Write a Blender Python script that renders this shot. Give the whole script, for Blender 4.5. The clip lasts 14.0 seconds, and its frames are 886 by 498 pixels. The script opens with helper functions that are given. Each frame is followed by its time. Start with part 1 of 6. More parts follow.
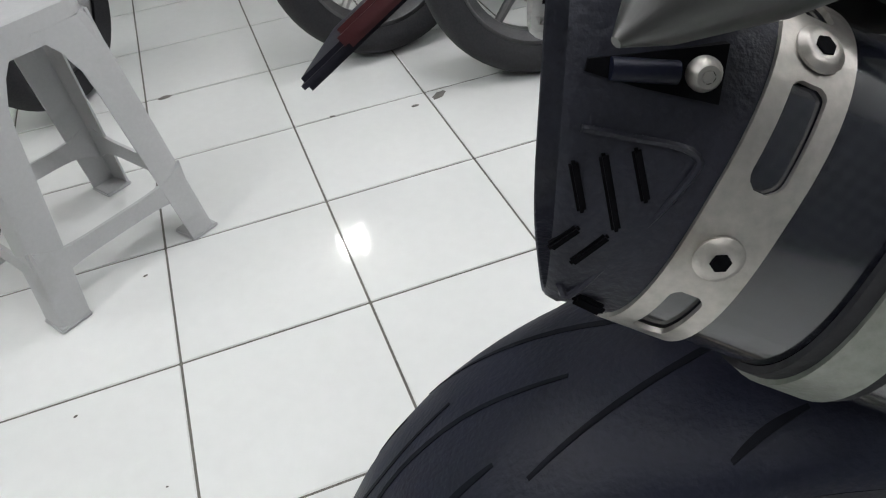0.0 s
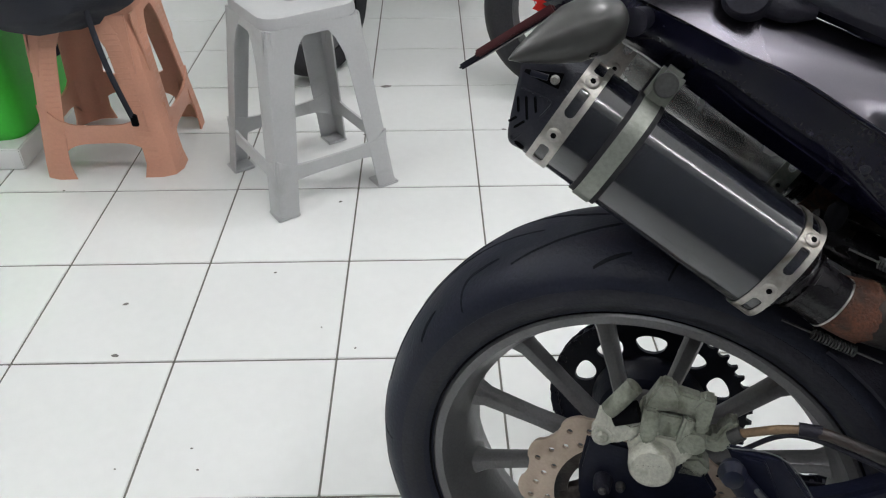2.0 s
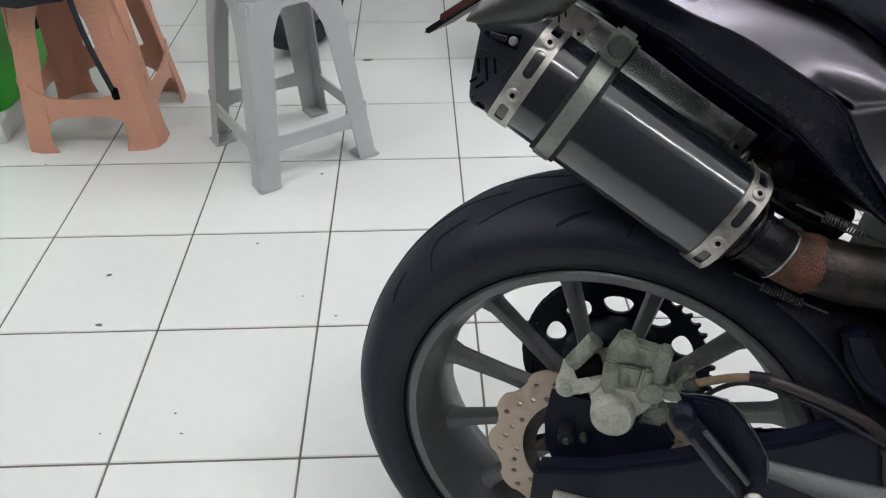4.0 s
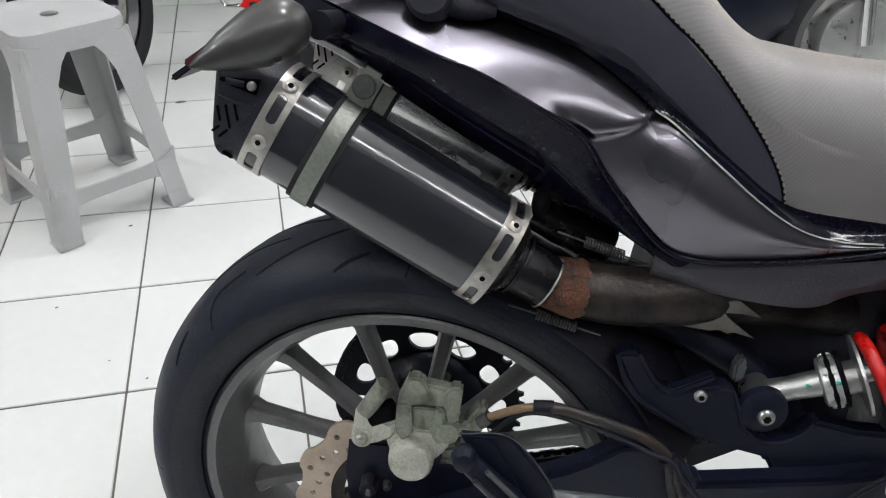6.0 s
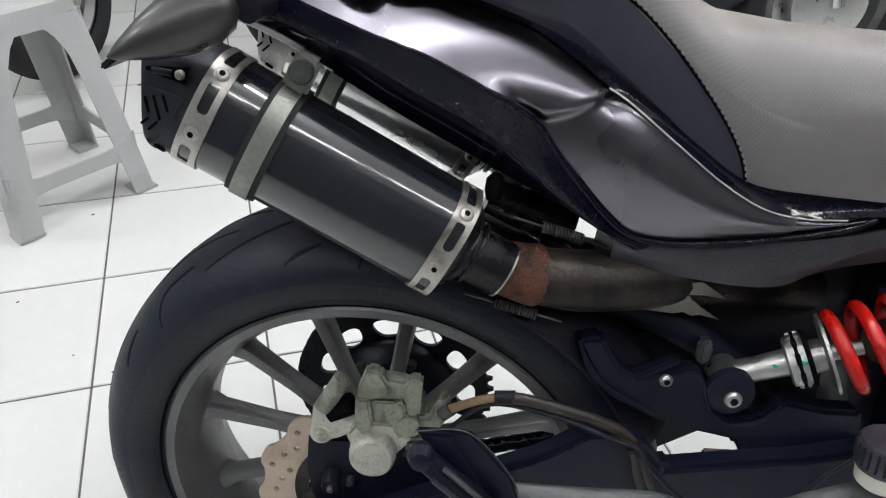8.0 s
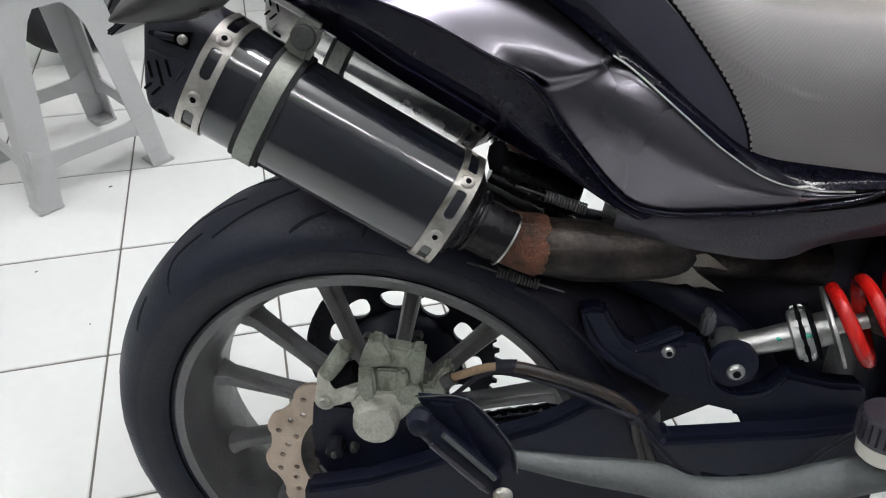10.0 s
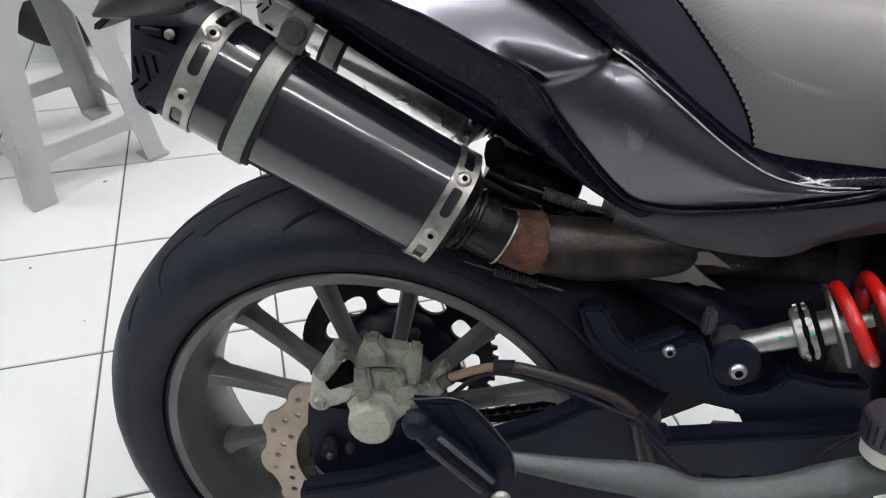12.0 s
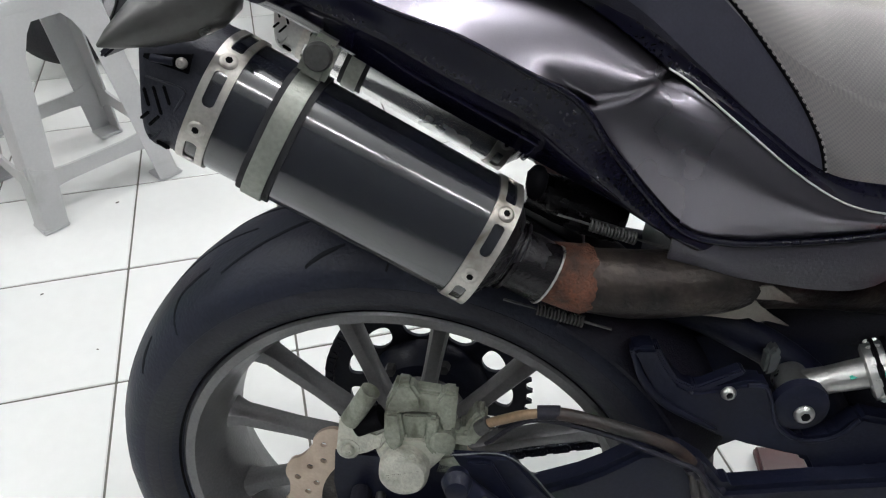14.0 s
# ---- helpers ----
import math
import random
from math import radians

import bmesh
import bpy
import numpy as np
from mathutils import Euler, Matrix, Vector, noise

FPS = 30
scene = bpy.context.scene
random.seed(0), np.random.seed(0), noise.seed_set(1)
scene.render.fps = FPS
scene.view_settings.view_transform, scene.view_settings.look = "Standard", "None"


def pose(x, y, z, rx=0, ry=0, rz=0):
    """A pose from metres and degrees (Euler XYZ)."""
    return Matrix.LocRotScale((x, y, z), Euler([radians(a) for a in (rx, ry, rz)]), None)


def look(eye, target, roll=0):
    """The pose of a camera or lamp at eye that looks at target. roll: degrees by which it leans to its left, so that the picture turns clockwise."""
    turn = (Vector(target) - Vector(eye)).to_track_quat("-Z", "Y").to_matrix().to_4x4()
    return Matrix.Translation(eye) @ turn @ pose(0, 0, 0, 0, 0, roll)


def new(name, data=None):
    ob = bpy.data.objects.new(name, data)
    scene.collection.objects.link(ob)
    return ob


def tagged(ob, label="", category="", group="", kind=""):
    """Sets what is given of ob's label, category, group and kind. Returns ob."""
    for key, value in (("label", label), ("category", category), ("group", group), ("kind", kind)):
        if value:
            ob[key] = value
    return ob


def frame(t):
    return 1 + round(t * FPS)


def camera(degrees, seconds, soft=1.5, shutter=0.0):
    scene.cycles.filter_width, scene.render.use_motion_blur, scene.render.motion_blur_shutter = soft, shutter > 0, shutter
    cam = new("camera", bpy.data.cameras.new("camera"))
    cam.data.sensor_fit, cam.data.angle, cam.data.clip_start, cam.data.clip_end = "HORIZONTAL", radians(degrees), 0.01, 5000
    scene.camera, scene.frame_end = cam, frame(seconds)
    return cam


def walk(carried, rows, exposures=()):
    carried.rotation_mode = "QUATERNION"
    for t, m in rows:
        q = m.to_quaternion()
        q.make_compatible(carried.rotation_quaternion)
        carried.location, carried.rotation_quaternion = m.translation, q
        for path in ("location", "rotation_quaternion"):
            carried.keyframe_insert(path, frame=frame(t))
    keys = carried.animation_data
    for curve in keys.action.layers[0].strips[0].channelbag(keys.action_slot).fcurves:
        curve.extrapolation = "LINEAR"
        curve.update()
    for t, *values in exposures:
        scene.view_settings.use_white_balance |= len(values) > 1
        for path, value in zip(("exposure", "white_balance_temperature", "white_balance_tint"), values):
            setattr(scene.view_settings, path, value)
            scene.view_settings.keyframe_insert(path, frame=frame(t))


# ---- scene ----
cam = camera(60.2, 14.0, soft=1.15)
PATH = [
    (0, (0.1830, -0.2860, 0.8360), (0.5940, 1.1870, -0.4530), -7.30),
    (0.5, (0.1740, -0.2740, 0.8270), (0.5050, 1.1760, -0.5100), -7.80),
    (1, (0.1620, -0.3500, 0.8720), (0.6510, 1.1290, -0.3820), -4.90),
    (1.5, (0.1540, -0.5470, 0.9310), (0.3900, 1.0550, -0.2430), 0.20),
    (2, (0.1790, -0.7240, 1.0040), (0.2090, 0.8860, -0.1830), -0.20),
    (2.5, (0.1860, -0.7710, 1.0060), (0.1590, 0.8290, -0.1940), 0.40),
    (5, (0.2340, -0.7490, 1.0000), (0.4630, 0.8050, -0.2370), 1.20),
    (5.5, (0.2610, -0.7490, 0.9970), (0.6060, 0.8180, -0.1970), 2.30),
    (6, (0.2850, -0.7360, 1.0020), (0.7030, 0.8360, -0.1600), 2.70),
    (6.5, (0.3000, -0.7230, 1.0020), (0.7530, 0.8350, -0.1680), 2.80),
    (7, (0.3110, -0.7160, 0.9980), (0.7730, 0.8180, -0.1990), 2.70),
    (7.5, (0.3250, -0.7100, 0.9980), (0.8380, 0.8010, -0.2080), 2.90),
    (8, (0.3190, -0.7130, 0.9980), (0.7690, 0.8080, -0.2210), 1.80),
    (10.5, (0.3350, -0.7240, 0.9910), (0.7240, 0.7750, -0.2750), 1.30),
    (11, (0.3360, -0.7190, 0.9900), (0.7220, 0.7810, -0.2760), 1.40),
    (11.5, (0.3340, -0.7170, 0.9880), (0.7230, 0.7790, -0.2810), 1.60),
    (12, (0.3380, -0.7100, 0.9880), (0.7290, 0.7770, -0.2920), 1.10),
    (12.5, (0.3430, -0.6990, 0.9940), (0.7600, 0.7890, -0.2760), 0.90),
    (13, (0.3380, -0.7010, 0.9900), (0.7220, 0.7810, -0.2980), 0.90),
    (13.5, (0.3390, -0.6950, 0.9920), (0.7080, 0.7850, -0.3030), 0.40),
    (14, (0.3330, -0.6500, 0.9740), (0.6950, 0.8530, -0.2950), -0.60),
]
walk(cam, [(t, look(eye, target, roll)) for t, eye, target, roll in PATH],
     [(0.0, -0.17), (1.0, -0.12), (1.5, -0.05), (2.5, -0.2), (5.0, -0.2), (6.2, 0.08), (13.4, 0.07), (14.0, 0.13)])

# ---------------------------------------------------------------- world and lamps
world = bpy.data.worlds.new("sky")
scene.world = world
world.use_nodes = True
sky = world.node_tree.nodes.new("ShaderNodeTexSky")
sky.sky_type = "NISHITA"
sky.sun_disc = False
sky.sun_elevation, sky.sun_rotation = radians(50), radians(160)
world.node_tree.nodes["Background"].inputs["Strength"].default_value = 0.12
world.node_tree.links.new(sky.outputs["Color"], world.node_tree.nodes["Background"].inputs["Color"])

ROOM = (-3.3, 5.28, -3.3, 5.28, 3.1)   # x0, x1, y0, y1, height
TILE = 0.30
K = TILE / 0.33            # the plan below is drawn on a grid of 0.33 and laid out at this size
LAMPS = [(-1.65, -0.25), (0.99, -0.15), (3.52, -0.25), (-1.54, 1.43), (0.99, 1.37), (3.52, 1.43)]
# added, unseen tubes: they draw the muffler's streak and brighten the panels
FILL_TUBES = [(-1.0, -1.85), (0.4, -1.85), (1.8, -1.85)]
BULBS = [(0.735, 4.48), (0.875, 4.51)]


# ---------------------------------------------------------------- materials
def material(name, color, rough=0.5, metal=0.0, vary=0.15, scale=8.0, fine=90.0, bump=0.02, rough_vary=0.1,
             coat=0.0, second=None, amount=0.0, patch=6.0, edge=0.08, spec=0.5, coat_ior=1.5, per_object=0.0):
    """A surface with variation at two scales; second: another colour that lies on it in patches."""
    m = bpy.data.materials.new(name)
    m.use_nodes = True
    nt = m.node_tree
    bsdf = nt.nodes["Principled BSDF"]
    n, l = nt.nodes.new, nt.links.new
    coord = n("ShaderNodeTexCoord")

    def noise_node(s, detail=4.0, distortion=0.0):
        t = n("ShaderNodeTexNoise")
        t.inputs["Scale"].default_value, t.inputs["Detail"].default_value = s, detail
        t.inputs["Distortion"].default_value = distortion
        l(coord.outputs["Object"], t.inputs["Vector"])
        return t.outputs["Fac"]

    big, small = noise_node(scale), noise_node(fine, 3.0)
    add = n("ShaderNodeMath")
    add.operation = "ADD"
    l(big, add.inputs[0])
    l(small, add.inputs[1])
    ramp = n("ShaderNodeMapRange")
    ramp.inputs["From Min"].default_value, ramp.inputs["From Max"].default_value = 0.6, 1.4
    ramp.inputs["To Min"].default_value, ramp.inputs["To Max"].default_value = 1 - vary, 1 + vary
    l(add.outputs[0], ramp.inputs["Value"])
    value = ramp.outputs["Result"]
    if per_object:
        info = n("ShaderNodeObjectInfo")
        r2 = n("ShaderNodeMapRange")
        r2.inputs["To Min"].default_value, r2.inputs["To Max"].default_value = 1 - per_object, 1 + per_object
        l(info.outputs["Random"], r2.inputs["Value"])
        mul = n("ShaderNodeMath")
        mul.operation = "MULTIPLY"
        l(value, mul.inputs[0])
        l(r2.outputs["Result"], mul.inputs[1])
        value = mul.outputs[0]
    tint = n("ShaderNodeVectorMath")
    tint.operation = "SCALE"
    tint.inputs[0].default_value = color
    l(value, tint.inputs["Scale"])
    out = tint.outputs["Vector"]
    if second:
        spots = noise_node(patch, 6.0, 0.4)
        mask = n("ShaderNodeMapRange")
        mask.inputs["From Min"].default_value = 1 - amount - edge
        mask.inputs["From Max"].default_value = 1 - amount + edge
        l(spots, mask.inputs["Value"])
        mix = n("ShaderNodeMix")
        mix.data_type = "RGBA"
        l(mask.outputs["Result"], mix.inputs["Factor"])
        l(out, mix.inputs[6])
        mix.inputs[7].default_value = (*second, 1)
        out = mix.outputs[2]
    l(out, bsdf.inputs["Base Color"])
    rr = n("ShaderNodeMapRange")
    rr.inputs["From Min"].default_value, rr.inputs["From Max"].default_value = 0.3, 0.7
    rr.inputs["To Min"].default_value = max(0.02, rough - rough_vary)
    rr.inputs["To Max"].default_value = min(1.0, rough + rough_vary)
    l(big, rr.inputs["Value"])
    l(rr.outputs["Result"], bsdf.inputs["Roughness"])
    bsdf.inputs["Metallic"].default_value = metal
    bsdf.inputs["Specular IOR Level"].default_value = spec
    bsdf.inputs["Coat IOR"].default_value = coat_ior
    bsdf.inputs["Coat Weight"].default_value = coat
    bsdf.inputs["Coat Roughness"].default_value = 0.04
    if bump:
        b = n("ShaderNodeBump")
        b.inputs["Strength"].default_value, b.inputs["Distance"].default_value = min(1.0, bump * 10), 0.002
        l(small, b.inputs["Height"])
        l(b.outputs["Normal"], bsdf.inputs["Normal"])
    return m


def woven(name, color, light, pitch, rough=0.5, coat=0.0, bump=0.3, angle=0.0, depth=0.0004, spec=0.5, coat_ior=1.5, uv=False, coat_rough=0.04, sheen=0.0):
    """A cloth or carbon weave of crossing threads."""
    m = material(name, color, rough, vary=0.2, bump=0.0, coat=coat, spec=spec, coat_ior=coat_ior)
    nt = m.node_tree
    n, l = nt.nodes.new, nt.links.new
    bsdf = nt.nodes["Principled BSDF"]
    bsdf.inputs["Coat Roughness"].default_value = coat_rough
    bsdf.inputs["Sheen Weight"].default_value, bsdf.inputs["Sheen Roughness"].default_value = sheen, 0.45
    bsdf.inputs["Sheen Tint"].default_value = (1.0, 0.90, 0.84, 1)
    coord = n("ShaderNodeTexCoord")
    turn = n("ShaderNodeMapping")
    turn.inputs["Rotation"].default_value = (0, angle, 0)
    l(coord.outputs["UV" if uv else "Object"], turn.inputs["Vector"])
    chk = n("ShaderNodeTexChecker")
    chk.inputs["Scale"].default_value = 1.0 / pitch
    chk.inputs["Color1"].default_value = (*color, 1)
    chk.inputs["Color2"].default_value = (*light, 1)
    l(turn.outputs["Vector"], chk.inputs["Vector"])
    l(chk.outputs["Color"], bsdf.inputs["Base Color"])
    b = n("ShaderNodeBump")
    b.inputs["Strength"].default_value, b.inputs["Distance"].default_value = bump, depth
    l(chk.outputs["Fac"], b.inputs["Height"])
    l(b.outputs["Normal"], bsdf.inputs["Normal"])
    return m


def glow(name, color, strength):
    m = bpy.data.materials.new(name)
    m.use_nodes = True
    e = m.node_tree.nodes.new("ShaderNodeEmission")
    e.inputs["Color"].default_value, e.inputs["Strength"].default_value = (*color, 1), strength
    m.node_tree.links.new(e.outputs[0], m.node_tree.nodes["Material Output"].inputs["Surface"])
    return m


M_TILE = material("glazed_tile", (0.75, 0.76, 0.75), 0.072, vary=0.03, scale=3, fine=40, bump=0.002, rough_vary=0.025, per_object=0.02,
                  second=(0.64, 0.64, 0.61), amount=0.26, patch=9, edge=0.05)
M_GROUT = material("grout", (0.13, 0.125, 0.11), 0.9, vary=0.4, scale=4, fine=200, bump=0.05)
M_WALL = material("wall_paint", (0.30, 0.32, 0.31), 0.7, vary=0.06, scale=2, fine=120, bump=0.01)
M_BACKWALL = material("dark_reflection_wall", (0.085, 0.09, 0.095), 0.6, vary=0.2, scale=2, fine=120, bump=0.01)
M_CEIL = material("ceiling_paint", (0.84, 0.84, 0.83), 0.8, vary=0.05, scale=2, fine=100, bump=0.01)
M_RUBBER = material("tyre_rubber", (0.0105, 0.0125, 0.025), 0.5, vary=0.3, scale=14, fine=260, bump=0.03, rough_vary=0.1, spec=0.27)
M_OLDRUBBER = material("dusty_tyre_rubber", (0.025, 0.025, 0.028), 0.7, vary=0.3, scale=14, fine=200, bump=0.03, spec=0.2)
M_SIDEWALL = material("brownish_tyre_wall", (0.015, 0.0155, 0.023), 0.5, vary=0.3, scale=14, fine=220, bump=0.03, spec=0.3)
M_GROOVE = material("tread_groove", (0.006, 0.007, 0.011), 0.8, vary=0.2, bump=0.0, spec=0.14)
M_RIM = material("dark_cast_alloy", (0.135, 0.134, 0.138), 0.38, 0.5, vary=0.2, scale=20, fine=300, bump=0.02, second=(0.17, 0.165, 0.16), amount=0.3, patch=14)
M_BLACK = material("black_plastic", (0.011, 0.011, 0.018), 0.5, vary=0.3, scale=12, fine=400, bump=0.03, second=(0.018, 0.018, 0.022), amount=0.25, patch=16, spec=0.2)
M_FRAME = material("black_coated_metal", (0.0055, 0.0070, 0.0175), 0.40, 0.0, vary=0.35, scale=10, fine=220, bump=0.02, second=(0.013, 0.014, 0.021), amount=0.25, patch=22, spec=0.25)
M_GLOSS = material("gloss_black_paint", (0.004, 0.004, 0.011), 0.10, vary=0.2, scale=6, fine=300, bump=0.001, coat=0.12, rough_vary=0.04, spec=0.15)
M_PANEL = material("dark_grey_metallic_paint", (0.155, 0.146, 0.170), 0.28, 1.0, vary=0.06, scale=5, fine=900, bump=0.002, coat=0.45, rough_vary=0.03)
M_CARBON = woven("carbon_weave", (0.0025, 0.003, 0.008), (0.014, 0.016, 0.023), 0.0032, 0.42, coat=1.0, bump=0.05, depth=0.0001, spec=0.12, coat_ior=1.9, uv=True, coat_rough=0.12)
# pale metal stands in for the floor mirrored in the far sleeve
M_PALE = material("pale_floor_reflection_sleeve", (0.92, 0.91, 0.90), 0.22, 0.85, vary=0.05, scale=20, fine=200, bump=0.005)
# light grey puts the lit look of the far black cap into colour
M_PALECAP = material("grey_lit_cap_and_edge", (0.42, 0.42, 0.41), 0.5, 0.3, vary=0.15, scale=20, fine=300, bump=0.03)
M_CAP = material("crackled_black_cap", (0.018, 0.019, 0.028), 0.42, vary=0.3, scale=20, fine=420, bump=0.03, spec=0.3)
# near-black for small parts and for shade inside slots, sockets and the pocket
M_DARK = material("black_and_slot_shade", (0.003, 0.003, 0.004), 0.8, vary=0.2, bump=0.0, spec=0.05)
M_STEEL = material("worn_stainless", (0.47, 0.45, 0.42), 0.42, 0.9, vary=0.2, scale=40, fine=300, bump=0.01, second=(0.24, 0.215, 0.175), amount=0.36, patch=30)
M_CLAMP = material("greyish_clamp_metal", (0.24, 0.25, 0.225), 0.42, 0.6, vary=0.2, scale=25, fine=260, bump=0.03, second=(0.16, 0.185, 0.14), amount=0.38, patch=12)
M_ALU = material("dirty_cast_aluminium", (0.255, 0.27, 0.225), 0.55, 0.3, vary=0.3, scale=30, fine=260, bump=0.06, second=(0.10, 0.10, 0.075), amount=0.42, patch=34, edge=0.1)
M_ALULIGHT = material("worn_pale_aluminium", (0.50, 0.50, 0.44), 0.55, 0.3, vary=0.25, scale=30, fine=260, bump=0.06, second=(0.26, 0.26, 0.21), amount=0.36, patch=40, edge=0.1)
M_BAREALU = material("brushed_aluminium", (0.55, 0.55, 0.54), 0.35, 0.9, vary=0.12, scale=30, fine=240, bump=0.02, second=(0.3, 0.3, 0.29), amount=0.3, patch=20)
M_GREYRAIL = material("grey_painted_alloy", (0.085, 0.092, 0.095), 0.5, 0.3, vary=0.2, scale=14, fine=240, bump=0.02, second=(0.06, 0.06, 0.065), amount=0.34, patch=12)
M_DISC = material("brown_tinted_steel_disc", (0.46, 0.37, 0.30), 0.45, 0.45, vary=0.12, scale=20, fine=300, bump=0.02, second=(0.34, 0.26, 0.20), amount=0.36, patch=14)
M_PIPE = material("heat_stained_pipe", (0.052, 0.042, 0.037), 0.42, 0.5, vary=0.5, scale=16, fine=200, bump=0.05, second=(0.008, 0.007, 0.009), amount=0.50, patch=30, edge=0.20, spec=0.35)
M_RUST = material("orange_rust", (0.175, 0.055, 0.026), 0.8, 0.0, vary=0.6, scale=60, fine=420, bump=0.1, second=(0.040, 0.022, 0.016), amount=0.55, patch=60, edge=0.22)
M_BURNT = material("burnt_black_paint", (0.010, 0.009, 0.011), 0.25, 0.2, vary=0.3, scale=30, fine=300, bump=0.03, second=(0.16, 0.10, 0.07), amount=0.22, patch=45, edge=0.05, spec=0.4)
M_VINYL = woven("seat_vinyl", (0.090, 0.086, 0.092), (0.122, 0.114, 0.115), 0.0017, 0.44, bump=0.35, spec=0.9, uv=True, sheen=0.9)
M_SMOOTHVINYL = material("smooth_black_vinyl", (0.027, 0.027, 0.041), 0.42, vary=0.15, scale=10, fine=500, bump=0.02, spec=0.45)
M_THREAD = material("grey_thread", (0.20, 0.19, 0.185), 0.8, vary=0.2, bump=0.0)
M_SPRING = material("red_coated_spring", (0.46, 0.008, 0.006), 0.28, vary=0.12, scale=20, fine=200, bump=0.01, coat=0.35, spec=0.35)
M_REDLENS = material("red_lens", (0.75, 0.02, 0.015), 0.12, vary=0.1, bump=0.0, coat=1.0)
M_SMOKE = material("smoked_lens", (0.032, 0.032, 0.031), 0.36, vary=0.2, scale=20, bump=0.01, coat=0.25)
M_HOSE = material("brown_hose", (0.036, 0.021, 0.016), 0.45, vary=0.35, scale=30, fine=250, bump=0.03, second=(0.014, 0.012, 0.012), amount=0.55, patch=30)
M_TAN = material("tan_hose", (0.22, 0.145, 0.085), 0.5, vary=0.25, scale=40, fine=250, bump=0.03)
M_WHITEPL = material("milky_plastic", (0.62, 0.60, 0.54), 0.45, vary=0.08, scale=20, bump=0.01)
M_GREEN = material("green_paint_mark", (0.02, 0.38, 0.27), 0.5, vary=0.2, bump=0.0)
M_STOOL = material("grey_plastic", (0.44, 0.445, 0.45), 0.40, vary=0.05, scale=5, fine=160, bump=0.01, second=(0.36, 0.36, 0.355), amount=0.3, patch=9)
M_BROWN = material("terracotta_plastic", (0.58, 0.29, 0.20), 0.45, vary=0.07, scale=6, fine=160, bump=0.01)
M_BIN = material("bright_green_plastic", (0.035, 0.50, 0.030), 0.4, vary=0.08, scale=4, fine=120, bump=0.01)
M_CLOTH = woven("navy_cloth", (0.012, 0.014, 0.022), (0.022, 0.024, 0.034), 0.0018, 0.85, bump=0.4)
M_CHROME = material("chrome", (0.7, 0.7, 0.7), 0.12, 1.0, vary=0.05, bump=0.0)
M_DIRT = material("dark_dirt", (0.16, 0.15, 0.14), 0.9, vary=0.3, bump=0.0)
M_RED = material("dark_red_plastic", (0.055, 0.010, 0.012), 0.4, vary=0.2, scale=20, bump=0.01)
M_DULLBOLT = material("dull_dark_bolt", (0.085, 0.085, 0.085), 0.45, 0.6, vary=0.3, scale=60, fine=300, bump=0.02)
M_SHIELD = material("heat_stained_shield", (0.105, 0.085, 0.075), 0.5, 0.5, vary=0.35, scale=18, fine=240, bump=0.03, second=(0.15, 0.145, 0.13), amount=0.45, patch=18, edge=0.15)
M_COVER = material("matt_grey_plastic", (0.034, 0.032, 0.043), 0.42, vary=0.25, scale=12, fine=400, bump=0.02, spec=0.5)
M_REDBODY = material("red_shock_body", (0.26, 0.012, 0.02), 0.3, vary=0.15, scale=20, bump=0.01, coat=0.5)
M_LAMP = glow("lamp_white", (0.975, 0.98, 1.0), 140.0)
M_TUBE = glow("fill_tube_white", (0.975, 0.98, 1.0), 62.0)
M_BULB = glow("bulb_white", (1.0, 0.98, 0.94), 150.0)


# ---------------------------------------------------------------- building helpers
def part(name, bm, mat, parent=None, label="", smooth=True, sharp=38):
    """Links a bmesh as one mesh object, under a thing or a part."""
    me = bpy.data.meshes.new(name)
    bmesh.ops.recalc_face_normals(bm, faces=bm.faces)
    if smooth:
        limit = radians(sharp)
        for f in bm.faces:
            f.smooth = True
        for e in bm.edges:
            if len(e.link_faces) == 2 and e.calc_face_angle(0) > limit:
                e.smooth = False
    bm.to_mesh(me)
    bm.free()
    me.materials.append(mat)
    ob = new(name, me)
    if parent:
        ob.parent = parent
    if label:
        tagged(ob, label)
    return ob


def thing(name, m, label, category, group="", kind=""):
    ob = new(name)
    ob.empty_display_size = 0.05
    ob.matrix_world = Matrix.Scale(K, 4) @ m
    return tagged(ob, label, category, group, kind)


def spline(pts, n):
    """n points along a smooth curve through pts, evenly spaced."""
    p = [np.array(q, float) for q in pts]
    p = [2 * p[0] - p[1]] + p + [2 * p[-1] - p[-2]]
    dense = []
    for i in range(1, len(p) - 2):
        for k in range(24):
            t = k / 24
            a, b, c, d = p[i - 1:i + 3]
            dense.append(0.5 * (2 * b + (c - a) * t + (2 * a - 5 * b + 4 * c - d) * t * t + (3 * b - a - 3 * c + d) * t ** 3))
    dense.append(p[-2])
    dense = np.array(dense)
    s = np.concatenate([[0], np.cumsum(np.linalg.norm(np.diff(dense, axis=0), axis=1))])
    u = np.linspace(0, s[-1], n)
    return np.stack([np.interp(u, s, dense[:, k]) for k in range(dense.shape[1])], 1)


def skin(bm, rings, closed=True, caps=True):
    """Joins rings of equal length with faces."""
    vs = [[bm.verts.new(tuple(p)) for p in r] for r in rings]
    n = len(vs[0])
    for a, b in zip(vs, vs[1:]):
        for i in range(n if closed else n - 1):
            j = (i + 1) % n
            bm.faces.new((a[i], a[j], b[j], b[i]))
    if caps and closed:
        bm.faces.new(vs[0])
        bm.faces.new(vs[-1])
    return bm


